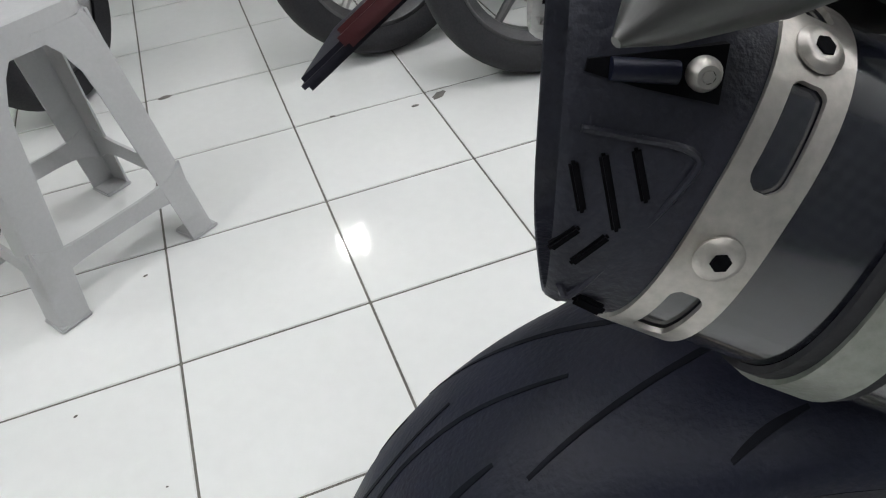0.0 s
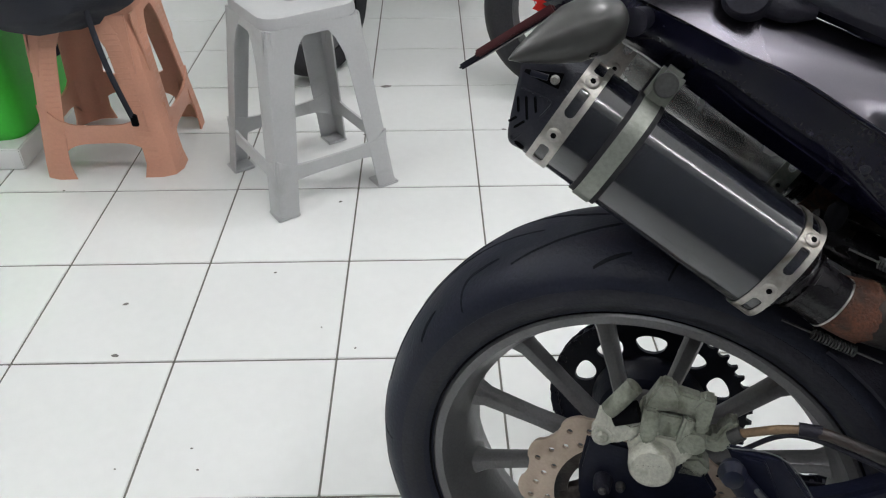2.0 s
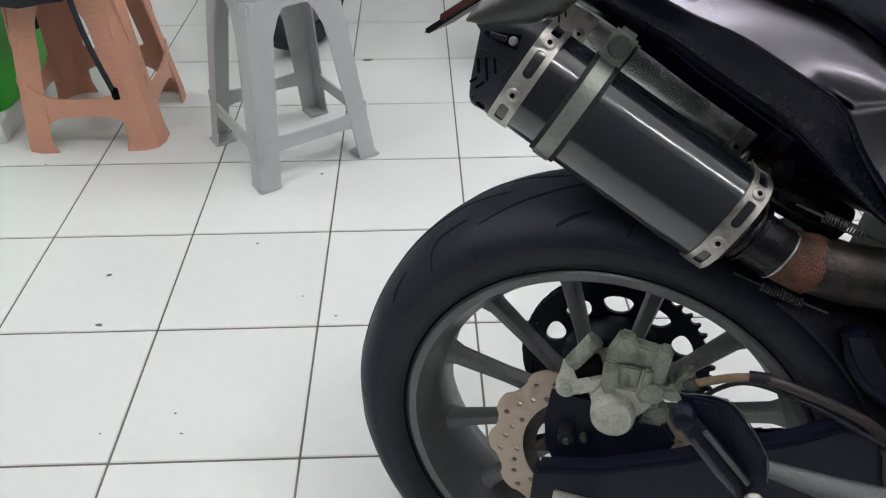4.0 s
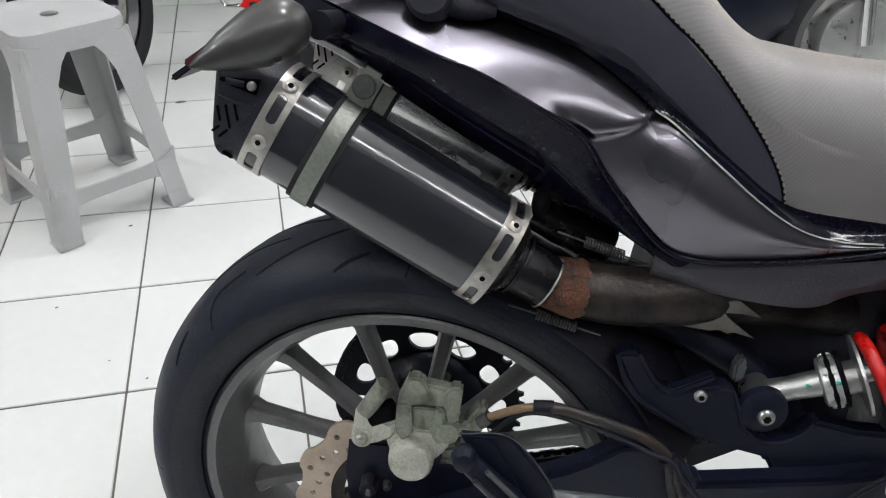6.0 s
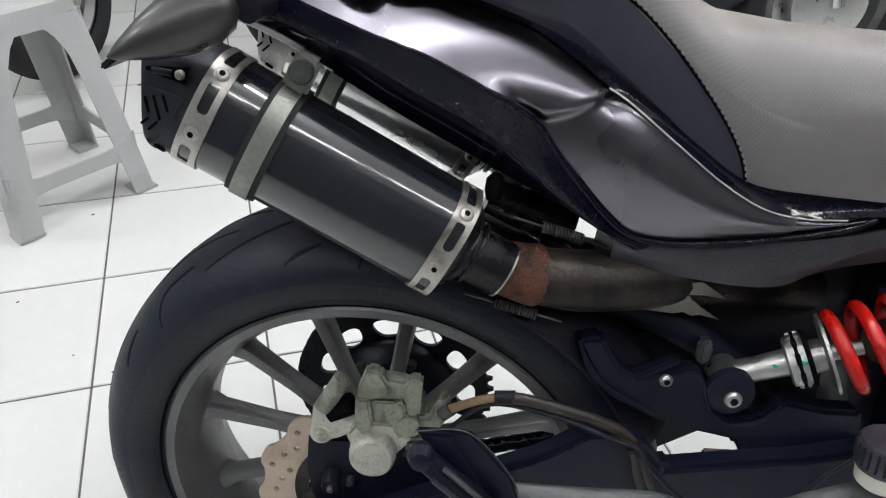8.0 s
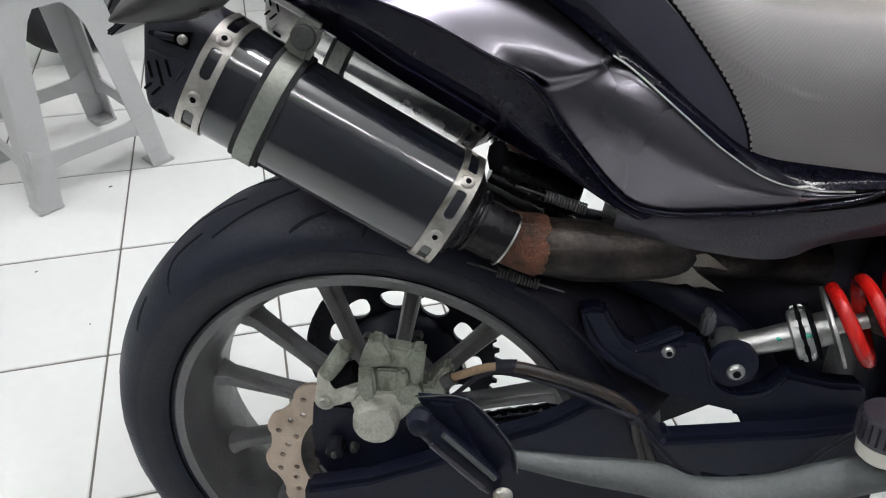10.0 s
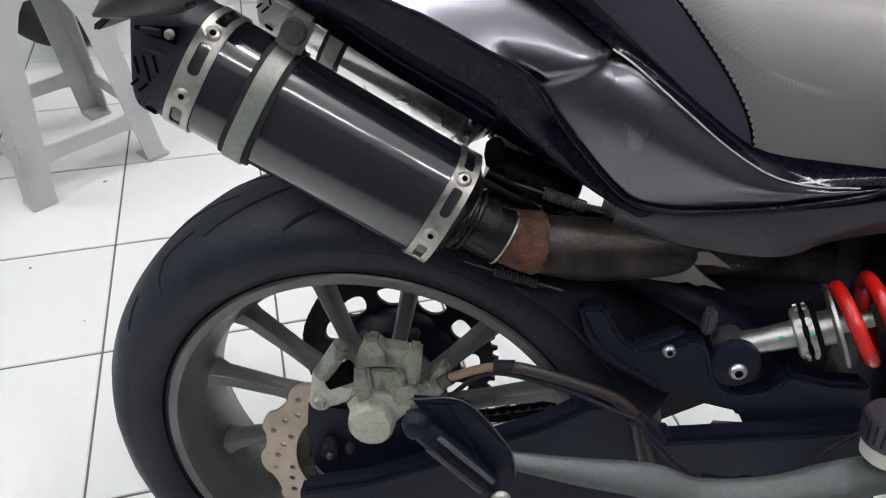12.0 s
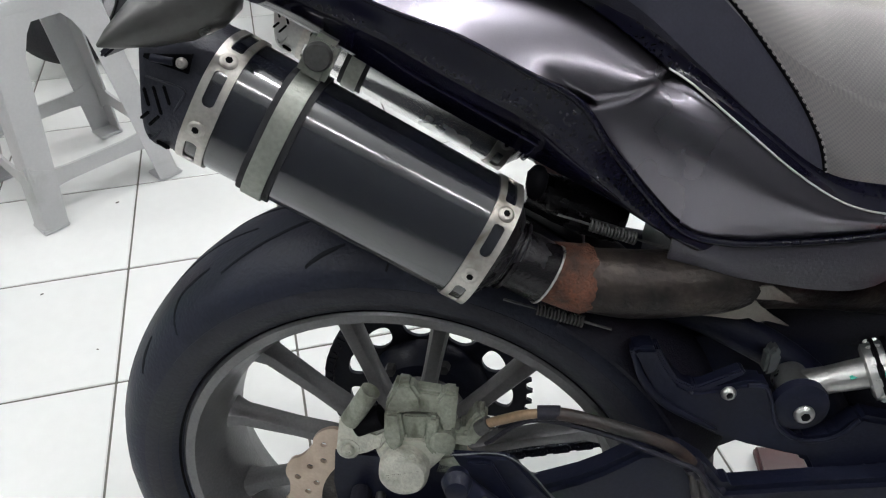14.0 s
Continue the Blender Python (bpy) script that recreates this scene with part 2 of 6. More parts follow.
def tube(pts, r, seg=12, n=0, bm=None, caps=True, flat=1.0):
    """A round bar along a smooth curve; r: one radius or one for each end and point."""
    bm = bm or bmesh.new()
    n = n or max(2, len(pts) * 6)
    path = spline(pts, n) if len(pts) > 2 else np.linspace(np.array(pts[0], float), np.array(pts[1], float), 2)
    n = len(path)
    radii = np.interp(np.linspace(0, 1, n), np.linspace(0, 1, len(r)), r) if isinstance(r, (list, tuple)) else [r] * n
    rings, up = [], None
    for i in range(n):
        d = Vector(path[min(i + 1, n - 1)] - path[max(i - 1, 0)]).normalized()
        if up is None:
            up = d.orthogonal().normalized()
        up = (up - d * up.dot(d)).normalized()
        side = d.cross(up)
        rings.append([Vector(path[i]) + (up * math.cos(2 * math.pi * k / seg) + side * math.sin(2 * math.pi * k / seg) * flat) * radii[i] for k in range(seg)])
    return skin(bm, rings, True, caps)


def revolve(profile, at, axis, seg=32, bm=None, closed_profile=False, start=0.0, caps=True):
    """Turns (distance along the axis, radius) pairs round an axis."""
    bm = bm or bmesh.new()
    d = Vector(axis).normalized()
    u = d.orthogonal().normalized()
    if abs(d.y) > 0.9:
        u = Vector((1, 0, 0)) - d * d.x
        u.normalize()
    w = d.cross(u)
    rings = []
    for a, r in profile:
        rings.append([Vector(at) + d * a + (u * math.cos(start + 2 * math.pi * k / seg) + w * math.sin(start + 2 * math.pi * k / seg)) * r for k in range(seg)])
    if closed_profile:
        rings.append(rings[0])
        skin(bm, rings, True, False)
        bmesh.ops.remove_doubles(bm, verts=bm.verts, dist=1e-6)
        return bm
    return skin(bm, rings, True, caps)


def prism(outline, y0, y1, bevel=0.0, bm=None, holes=()):
    """A plate: an outline in x and z, from y0 to y1."""
    own = bmesh.new()
    rings = [[(x, y, z) for x, z in outline] for y in (y0, y1)]
    skin(own, rings)
    if bevel:
        bmesh.ops.recalc_face_normals(own, faces=own.faces)
        sharp = [e for e in own.edges if e.calc_face_angle(0) > 0.3]
        bmesh.ops.bevel(own, geom=sharp, offset=bevel, segments=2, affect="EDGES", clamp_overlap=True)
    if bm is None:
        return own
    return merge(bm, own)


def merge(bm, other):
    me = bpy.data.meshes.new("joined")
    other.to_mesh(me)
    other.free()
    bm.from_mesh(me)
    bpy.data.meshes.remove(me)
    return bm


def box(size, at=(0, 0, 0), bevel=0.0, turn=None, bm=None):
    own = bmesh.new()
    bmesh.ops.create_cube(own, size=1, matrix=Matrix.Diagonal((*size, 1)))
    if bevel:
        bmesh.ops.bevel(own, geom=own.edges[:], offset=bevel, segments=2, affect="EDGES", clamp_overlap=True)
    m = Matrix.Translation(at) @ (turn.to_4x4() if turn else Matrix())
    bmesh.ops.transform(own, matrix=m, verts=own.verts)
    return merge(bm, own) if bm else own


def moved(bm, m):
    bmesh.ops.transform(bm, matrix=m, verts=bm.verts)
    return bm


def sheet(lines, nu=48, nv=6, thick=0.003, inward=(0, 1, 0)):
    """A shell through curves that run side by side, each given by a few points."""
    curves = [spline(c, nu) for c in lines]
    rows = [spline([c[i] for c in curves], (len(curves) - 1) * nv + 1) if len(curves) > 2 else
            np.linspace(curves[0][i], curves[1][i], nv + 1) for i in range(nu)]
    bm = bmesh.new()
    off = np.array(inward) * thick
    n = len(rows[0])
    rings = [list(r) + list((r + off)[::-1]) for r in rows]
    return skin(bm, rings)


def pierced(outer, holes, y0, y1):
    """A plate from y0 to y1 with holes right through: outlines in x and z."""
    bm = bmesh.new()
    edges = []
    for loop in [outer] + list(holes):
        vs = [bm.verts.new((x, y0, z)) for x, z in loop]
        edges += [bm.edges.new((vs[i], vs[(i + 1) % len(vs)])) for i in range(len(vs))]
    bmesh.ops.triangle_fill(bm, edges=edges, use_beauty=True)
    made = bmesh.ops.extrude_face_region(bm, geom=bm.faces[:])
    for e in made["geom"]:
        if isinstance(e, bmesh.types.BMVert):
            e.co.y = y1
    return bm


def mirrored(bm):
    out = bm.copy()
    for v in out.verts:
        v.co.y = 2 * MIDDLE - v.co.y
    return out


def bolt(name, at, axis, r, h, mat, parent, label="", sides=6):
    """A round flanged screw head with a hexagon socket."""
    bm = revolve([(0, r * 1.05), (h * 0.35, r * 1.05), (h * 0.8, r * 0.85), (h, r * 0.68), (h, r * 0.40)], at, axis, 20, caps=False)
    d = Vector(axis).normalized()
    revolve([(h, r * 0.40), (h * 0.25, r * 0.38)], at, axis, 6, bm)
    return part(name, bm, mat, parent, label)


# ---------------------------------------------------------------- the room
X0, X1, Y0, Y1, TOP = ROOM


def slab(name, lo, hi, mat, label, category):
    lo, hi = [K * l for l in lo], [K * h for h in hi]
    size = [h - l for l, h in zip(lo, hi)]
    ob = part(name, box(size, [(l + h) / 2 for l, h in zip(lo, hi)]), mat, None, smooth=False)
    return tagged(ob, label, category, kind="structure")


floor_slab = slab("floor", (X0, Y0, -0.12), (X1, Y1, -0.0022), M_GROUT, "white glazed tile floor with thin grey grout joints", "floor")
slab("ceiling", (X0 - 0.15, Y0 - 0.15, TOP), (X1 + 0.15, Y1 + 0.15, TOP + 0.12), M_CEIL, "plain off-white painted ceiling of the workshop", "ceiling")
slab("wall_north", (X0 - 0.15, Y1, -0.12), (X1 + 0.15, Y1 + 0.15, TOP), M_WALL, "plain pale painted wall", "wall")
slab("wall_east", (X1, Y0, -0.12), (X1 + 0.15, Y1, TOP), M_WALL, "plain pale painted wall", "wall")
slab("wall_west", (X0 - 0.15, Y0, -0.12), (X0, Y1, TOP), M_WALL, "plain pale painted wall", "wall")


# unseen wall, dark only so that panel and muffler mirror something dark
slab("wall_south", (X0 - 0.15, Y0 - 0.15, -0.12), (X1 + 0.15, Y0, TOP), M_BACKWALL, "unseen wall, coloured dark to darken reflections", "wall")


def globe_lamp(x, y):
    """A ceiling rose, a short rod and a glowing opal globe."""
    top = thing("pendant_lamp", pose(x, y, TOP), "white pendant lamp with a glowing opal globe", "lamp", "pendant lamps")
    part("rose", revolve([(0, 0.05), (-0.012, 0.05), (-0.022, 0.03)], (0, 0, -0.001), (0, 0, 1), 20), M_WHITEPL, top)
    part("rod", tube([(0, 0, -0.018), (0, 0, -0.42)], 0.007, 8), M_WHITEPL, top)
    prof = [(-0.50 + 0.088 * math.cos(g), max(0.004, 0.088 * math.sin(g))) for g in np.linspace(0, math.pi, 11)]
    part("globe", revolve(prof, (0, 0, 0), (0, 0, 1), 18), M_LAMP, top, "glowing opal glass globe")


for lx, ly in LAMPS:
    globe_lamp(lx, ly)


def fill_tube(x, y):
    """An added, unseen ceiling batten: one fluorescent tube between two end holders."""
    top = thing("fill_tube", pose(x, y, TOP), "unseen white batten with one glowing tube, added for streak and brightness", "lamp", "tube lamps")
    part("batten", box((1.26, 0.060, 0.045), (0, 0, -0.0235), 0.006), M_WHITEPL, top)
    for side in (-1, 1):
        part("holder", box((0.018, 0.034, 0.040), (side * 0.612, 0, -0.064), 0.004), M_WHITEPL, top)
    part("tube", tube([(-0.604, 0, -0.070), (0.604, 0, -0.070)], 0.014, 16), M_TUBE, top, "glowing white tube")


for tx, ty in FILL_TUBES:
    fill_tube(tx, ty)


def bulb_lamp(x, y):
    top = thing("bulb_lamp", pose(x, y, TOP), "white ceiling bulb lamp hanging from a short holder", "lamp", "ceiling bulbs")
    part("holder", revolve([(0, 0.04), (-0.02, 0.04), (-0.03, 0.022), (-0.08, 0.02)], (0, 0, -0.001), (0, 0, 1), 20), M_WHITEPL, top)
    prof = [(-0.07, 0.010), (-0.085, 0.013), (-0.15, 0.014), (-0.25, 0.014), (-0.275, 0.009), (-0.279, 0.003)]
    part("bulb", revolve(prof, (0, 0, 0), (0, 0, 1), 20), M_BULB, top, "glowing white bulb")


for bx, by in BULBS:
    bulb_lamp(bx, by)

# ---------------------------------------------------------------- the motorcycle
# Its own axes: x forward, y to its left, z up, from the middle of the rear axle.
BIKE = Matrix.Translation((0.4315, -0.1396, 0.301)) @ pose(0, 0, 0, 0, 0, -17.75) @ pose(0, 0, 0, -14.59)
bike = thing("motorcycle", BIKE, "dark grey and black naked sports motorcycle leaning on its side stand", "motorcycle")

MIDDLE = -0.034        # the middle plane of the tail and the seat
R_TYRE, R_LIP, RIM_W = 0.343, 0.2583, 0.0705
WHEEL = Matrix.Translation((0.461, -0.1622, 0.2936)) @ pose(0, 0, 0, 0, 0, -21.87) @ pose(0, 0, 0, -8.8)


def tyre_profile(r, lip, w, crown):
    """Half a section turned round: bulging walls and a round tread."""
    pts = []
    for k in range(-14, 15):
        a = k / 14
        y = w * math.sin(a * math.pi / 2)
        drop = crown * (1 - math.cos(a * math.pi / 2)) ** 1.15
        pts.append((y, r - drop))
    side = [(w * 0.995, lip + (r - crown - lip) * 0.6), (w * 0.92, lip + (r - crown - lip) * 0.25), (w * 0.78, lip - 0.002)]
    return [(-y, q) for y, q in side[::-1]] + pts + side


def groove(line, width, parent, w, crown):
    """A curved groove of the tread: a thin dark strip that follows it, through (degrees, y) points."""
    rings = []
    path = spline(line, 22)
    for i, (deg, y) in enumerate(path):
        e = path[min(i + 1, 21)] - path[max(i - 1, 0)]
        step = Vector((radians(e[0]) * 0.31, e[1])).normalized()
        half = 0.5 * width * (0.4 + 0.6 * math.sin(math.pi * min(1, (i + 2) / 24)))
        row = []
        for k, h in ((-1, 0.0005), (-1, -0.003), (1, -0.003), (1, 0.0005)):
            yy = y + k * half * step.x
            a = radians(deg) - k * half * step.y / 0.31
            q = math.asin(max(-0.98, min(0.98, yy / w)))
            r = R_TYRE - crown * (1 - math.cos(q)) ** 1.15 + h
            row.append((r * math.cos(a), yy, r * math.sin(a)))
        rings.append(row)
    return part("tread_groove", skin(bmesh.new(), rings), M_GROOVE, parent)


def rear_wheel():
    w = RIM_W
    rim_prof = [(-w, R_LIP), (-w - 0.003, R_LIP - 0.004), (-w - 0.002, R_LIP - 0.014), (-w + 0.010, R_LIP - 0.020), (-w + 0.03, R_LIP - 0.026), (-0.03, R_LIP - 0.033),
                (0.03, R_LIP - 0.033), (w - 0.03, R_LIP - 0.026), (w - 0.01, R_LIP - 0.020), (w + 0.002, R_LIP - 0.014), (w + 0.003, R_LIP - 0.004), (w, R_LIP),
                (w - 0.012, R_LIP - 0.008), (0.03, R_LIP - 0.028), (-0.03, R_LIP - 0.028), (-w + 0.012, R_LIP - 0.008)]
    wheel = part("rear_wheel", revolve(rim_prof, (0, 0, 0), (0, 1, 0), 96, closed_profile=True), M_RIM, bike, "dark grey cast alloy rim with thin spokes")
    tyre_w, crown = 0.0885, 0.0493
    part("tyre", revolve(tyre_profile(R_TYRE, R_LIP, tyre_w, crown), (0, 0, 0), (0, 1, 0), 120, caps=False), M_RUBBER, wheel, "black road tyre with curved tread grooves")
    wall = [(y, R_LIP + h) for y, h in ((0.0887, 0.037), (0.0895, 0.029), (0.0875, 0.019), (0.0820, 0.0095), (0.0730, 0.0018), (0.0715, 0.0018), (0.079, 0.011), (0.0855, 0.029), (0.0865, 0.037))]
    for s in (-1, 1):
        part("sidewall", revolve([(s * y, r) for y, r in wall], (0, 0, 0), (0, 1, 0), 96, closed_profile=True), M_SIDEWALL, wheel, "brownish black tyre sidewall")
        part("rim_line", revolve([(s * y, R_LIP + h) for y, h in ((0.0740, 0.0007), (0.0753, 0.0019), (0.0753, 0.0035), (0.0735, 0.0030))], (0, 0, 0), (0, 1, 0), 96, closed_profile=True), M_DARK, wheel)
    # grooves of the tread: long sweeping ones, bent ones near the shoulder and short ones, in turn on both sides
    for i in range(8):
        for s in (-1, 1):
            a = 45 * i + (0 if s < 0 else 14)
            groove([(a + 20 + g, s * y) for g, y in ((-38, 0.016), (-28, 0.006), (-21, 0.005), (-14, 0.0095), (-7, 0.024), (0, 0.038), (8, 0.053), (13, 0.062))], 0.0045, wheel, tyre_w, crown)
            groove([(a + g, s * y) for g, y in ((-9, 0.047), (-4.5, 0.051), (-1.5, 0.0555), (0, 0.064), (1, 0.074), (1.8, 0.084))], 0.0040, wheel, tyre_w, crown)
            groove([(a + 13 + g, s * y) for g, y in ((-4, 0.066), (-0.5, 0.072), (3, 0.080))], 0.0036, wheel, tyre_w, crown)
    hub = [(-0.074, 0.022), (-0.074, 0.046), (-0.050, 0.050), (-0.02, 0.044), (0.03, 0.042), (0.055, 0.056), (0.075, 0.056), (0.075, 0.022)]
    part("hub", revolve(hub, (0, 0, 0), (0, 1, 0), 40), M_RIM, wheel)
    for deg in SPOKES:
        a = radians(deg)
        c, s = math.cos(a), math.sin(a)
        outer, inner = Vector((c * (R_LIP - 0.030), -0.005, s * (R_LIP - 0.030))), Vector((c * 0.036, 0.0, s * 0.036))
        d = (inner - outer).normalized()
        t = Vector((0, 1, 0)).cross(d).normalized()
        rings = []
        for k, (half, deep) in enumerate(((0.0155, 0.022), (0.0110, 0.015), (0.0095, 0.013), (0.0100, 0.015), (0.012, 0.020))):
            p = outer.lerp(inner, (0, 0.10, 0.45, 0.8, 1.0)[k])
            ring = []
            for q in range(12):
                g = 2 * math.pi * q / 12
                cg, sg = math.cos(g), math.sin(g)
                ring.append(p + t * half * math.copysign(abs(cg) ** 0.7, cg) + Vector((0, 1, 0)) * deep * math.copysign(abs(sg) ** 0.7, sg))
            rings.append(ring)
        part("spoke", skin(bmesh.new(), rings), M_RIM, wheel)
    return wheel


SPOKES = (20.5, 51.5, 81, 110, 140, 169.5, 200, 230, 260, 290, 320, 350)
wheel = rear_wheel()
wheel.matrix_basis = BIKE.inverted() @ WHEEL


def settle(under):
    """Flattens the rubber where it stands on the floor."""
    back = WHEEL.inverted()
    for ob in under.children:
        if ob.name.split(".")[0] in ("tyre", "sidewall", "tread_groove", "rim_line"):
            for v in ob.data.vertices:
                p = WHEEL @ v.co
                if p.z < 0.0006:
                    p.z = 0.0006
                    v.co = back @ p


settle(wheel)


def polar(r, deg):
    return r * math.cos(radians(deg)), r * math.sin(radians(deg))


def wave_disc():
    """A rear brake disc with a scalloped edge and slanting rows of holes."""
    edge = []
    for i in range(240):
        a = 1.5 * i
        wave = math.cos(radians(12 * (a - 128)))
        edge.append(polar(0.1310 + 0.0048 * math.copysign(abs(wave) ** 0.6, wave), a))
    holes = [[polar(0.0900, -3 * i) for i in range(120)]]
    for k in range(12):
        for r, a in ((0.0985, 163), (0.1057, 172.5), (0.1130, 182), (0.1205, 193)):
            cx, cz = polar(r, a + 30 * k)
            holes.append([(cx + 0.0038 * math.cos(-q), cz + 0.0038 * math.sin(-q)) for q in np.linspace(0, 2 * math.pi, 13)[:-1]])
    disc = part("brake_disc", pierced(edge, holes, -0.0890, -0.0845), M_DISC, wheel, "brown-tinted drilled brake disc with a wavy edge")
    part("disc_carrier", revolve([(-0.0880, 0.0915), (-0.0835, 0.0915), (-0.0820, 0.074), (-0.0855, 0.074)], (0, 0, 0), (0, 1, 0), 60, closed_profile=True), M_PIPE, wheel)
    for k in range(5):
        a = radians(72 * k + 30)
        part("carrier_arm", tube([(0.040 * math.cos(a), -0.078, 0.040 * math.sin(a)), (0.084 * math.cos(a + 0.25), -0.0840, 0.084 * math.sin(a + 0.25))], [0.014, 0.009], 10, flat=0.35), M_PIPE, wheel)
    return disc


wave_disc()


SPROCKET = (0.0, 0.123, 0.0)      # middle of the rear sprocket
R_SPROCKET = 0.1345


def at_sprocket(r, deg):
    x, z = polar(r, deg)
    return SPROCKET[0] + x, SPROCKET[2] + z


def sprocket():
    """A thin toothed ring with large rounded windows, on a dished carrier."""
    edge = []
    for i in range(46):
        for step, up in ((0.0, -0.0050), (0.30, -0.0035), (0.45, 0.0035), (0.60, 0.0035), (0.75, -0.0035)):
            edge.append(at_sprocket(R_SPROCKET + up, 360 * (i + step) / 46))
    holes = [[at_sprocket(0.030, -9 * i) for i in range(40)]]
    for mid, wide in ((98, 11.5), (132, 11), (164, 10), (197, 10), (230, 10), (262, 10), (294, 10), (326, 10), (358, 10), (66, 11.5), (32, 10)):
        ring = []
        for q in np.linspace(0, 2 * math.pi, 25)[:-1]:
            c, s = math.cos(-q), math.sin(-q)
            ring.append(at_sprocket(0.0985 + 0.0140 * math.copysign(abs(s) ** 0.8, s), mid + wide * math.copysign(abs(c) ** 0.8, c) * (1 + 0.20 * s)))
        holes.append(ring)
    y = SPROCKET[1]
    part("rear_sprocket", pierced(edge, holes, y - 0.0025, y + 0.0035), M_FRAME, wheel, "black toothed rear sprocket with rounded windows")
    at = (SPROCKET[0], 0, SPROCKET[2])
    part("sprocket_carrier", revolve([(0.080, 0.034), (0.084, 0.066), (0.100, 0.078), (0.120, 0.081), (0.127, 0.076), (0.130, 0.03)], at, (0, 1, 0), 48), M_FRAME, wheel)
    for k in range(6):
        x, z = at_sprocket(0.070, 60 * k + 10)
        part("carrier_nut", revolve([(0.078, 0.007), (0.090, 0.008)], (x, 0, z), (0, 1, 0), 6), M_DULLBOLT, wheel)


sprocket()


def chain_run(a, b, n):
    """A straight run of the drive chain: side plates in pairs and rollers, joined."""
    bm = bmesh.new()
    tilt = math.atan2(b[1] - a[1], b[0] - a[0])
    for i in range(n):
        t = i / (n - 1)
        x, z = a[0] + (b[0] - a[0]) * t, a[1] + (b[1] - a[1]) * t
        for y in (0.1165, 0.1295):
            yy = y + (0.002 if i % 2 else 0) * (1 if y > 0.12 else -1)
            box((0.0225, 0.0016, 0.0140), (x, yy, z), 0.0, Matrix.Rotation(-tilt, 3, "Y"), bm)
            revolve([(-0.0012, 0.0078), (0.0012, 0.0078)], (x + 0.007 * math.cos(tilt), yy, z + 0.007 * math.sin(tilt)), (0, 1, 0), 8, bm)
        revolve([(-0.011, 0.0030), (0.009, 0.0030)], (x + 0.007 * math.cos(tilt), 0.123, z + 0.007 * math.sin(tilt)), (0, 1, 0), 8, bm)
    tagged(part("drive_chain", bm, M_FRAME, wheel, "dark oily drive chain"), kind="stuff")


chain_run((-0.002, 0.1365), (0.500, 0.112), 32)
chain_run((0.046, -0.1290), (0.500, 0.0300), 31)
# pins in pale steel: their small highlights are put into the colour
for k in range(7, 17):
    px, pz = 0.046 + 0.454 * k / 30 + 0.0066, -0.1290 + 0.159 * k / 30 + 0.0023
    part("chain_pin", revolve([(-0.002, 0.0030), (0.0, 0.0024)], (px, 0.1125, pz), (0, -1, 0), 8), M_STEEL, wheel, "chain pin, bright for the small highlight on it")


def chain_wrap():
    """The chain where it lies round the rear half of the sprocket."""
    bm = bmesh.new()
    for i in range(28):
        g = radians(88 + 7.3 * i)
        x, z = at_sprocket(0.1365, math.degrees(g))
        for y in (0.1165, 0.1295):
            yy = y + (0.002 if i % 2 else 0) * (1 if y > 0.12 else -1)
            box((0.0225, 0.0016, 0.0118), (x, yy, z), 0.0, Matrix.Rotation(-(g + math.pi / 2), 3, "Y"), bm)
        revolve([(-0.010, 0.0050), (0.010, 0.0050)], (x, 0.123, z), (0, 1, 0), 8, bm)
    tagged(part("drive_chain", bm, M_FRAME, wheel, "dark oily drive chain"), kind="stuff")


chain_wrap()


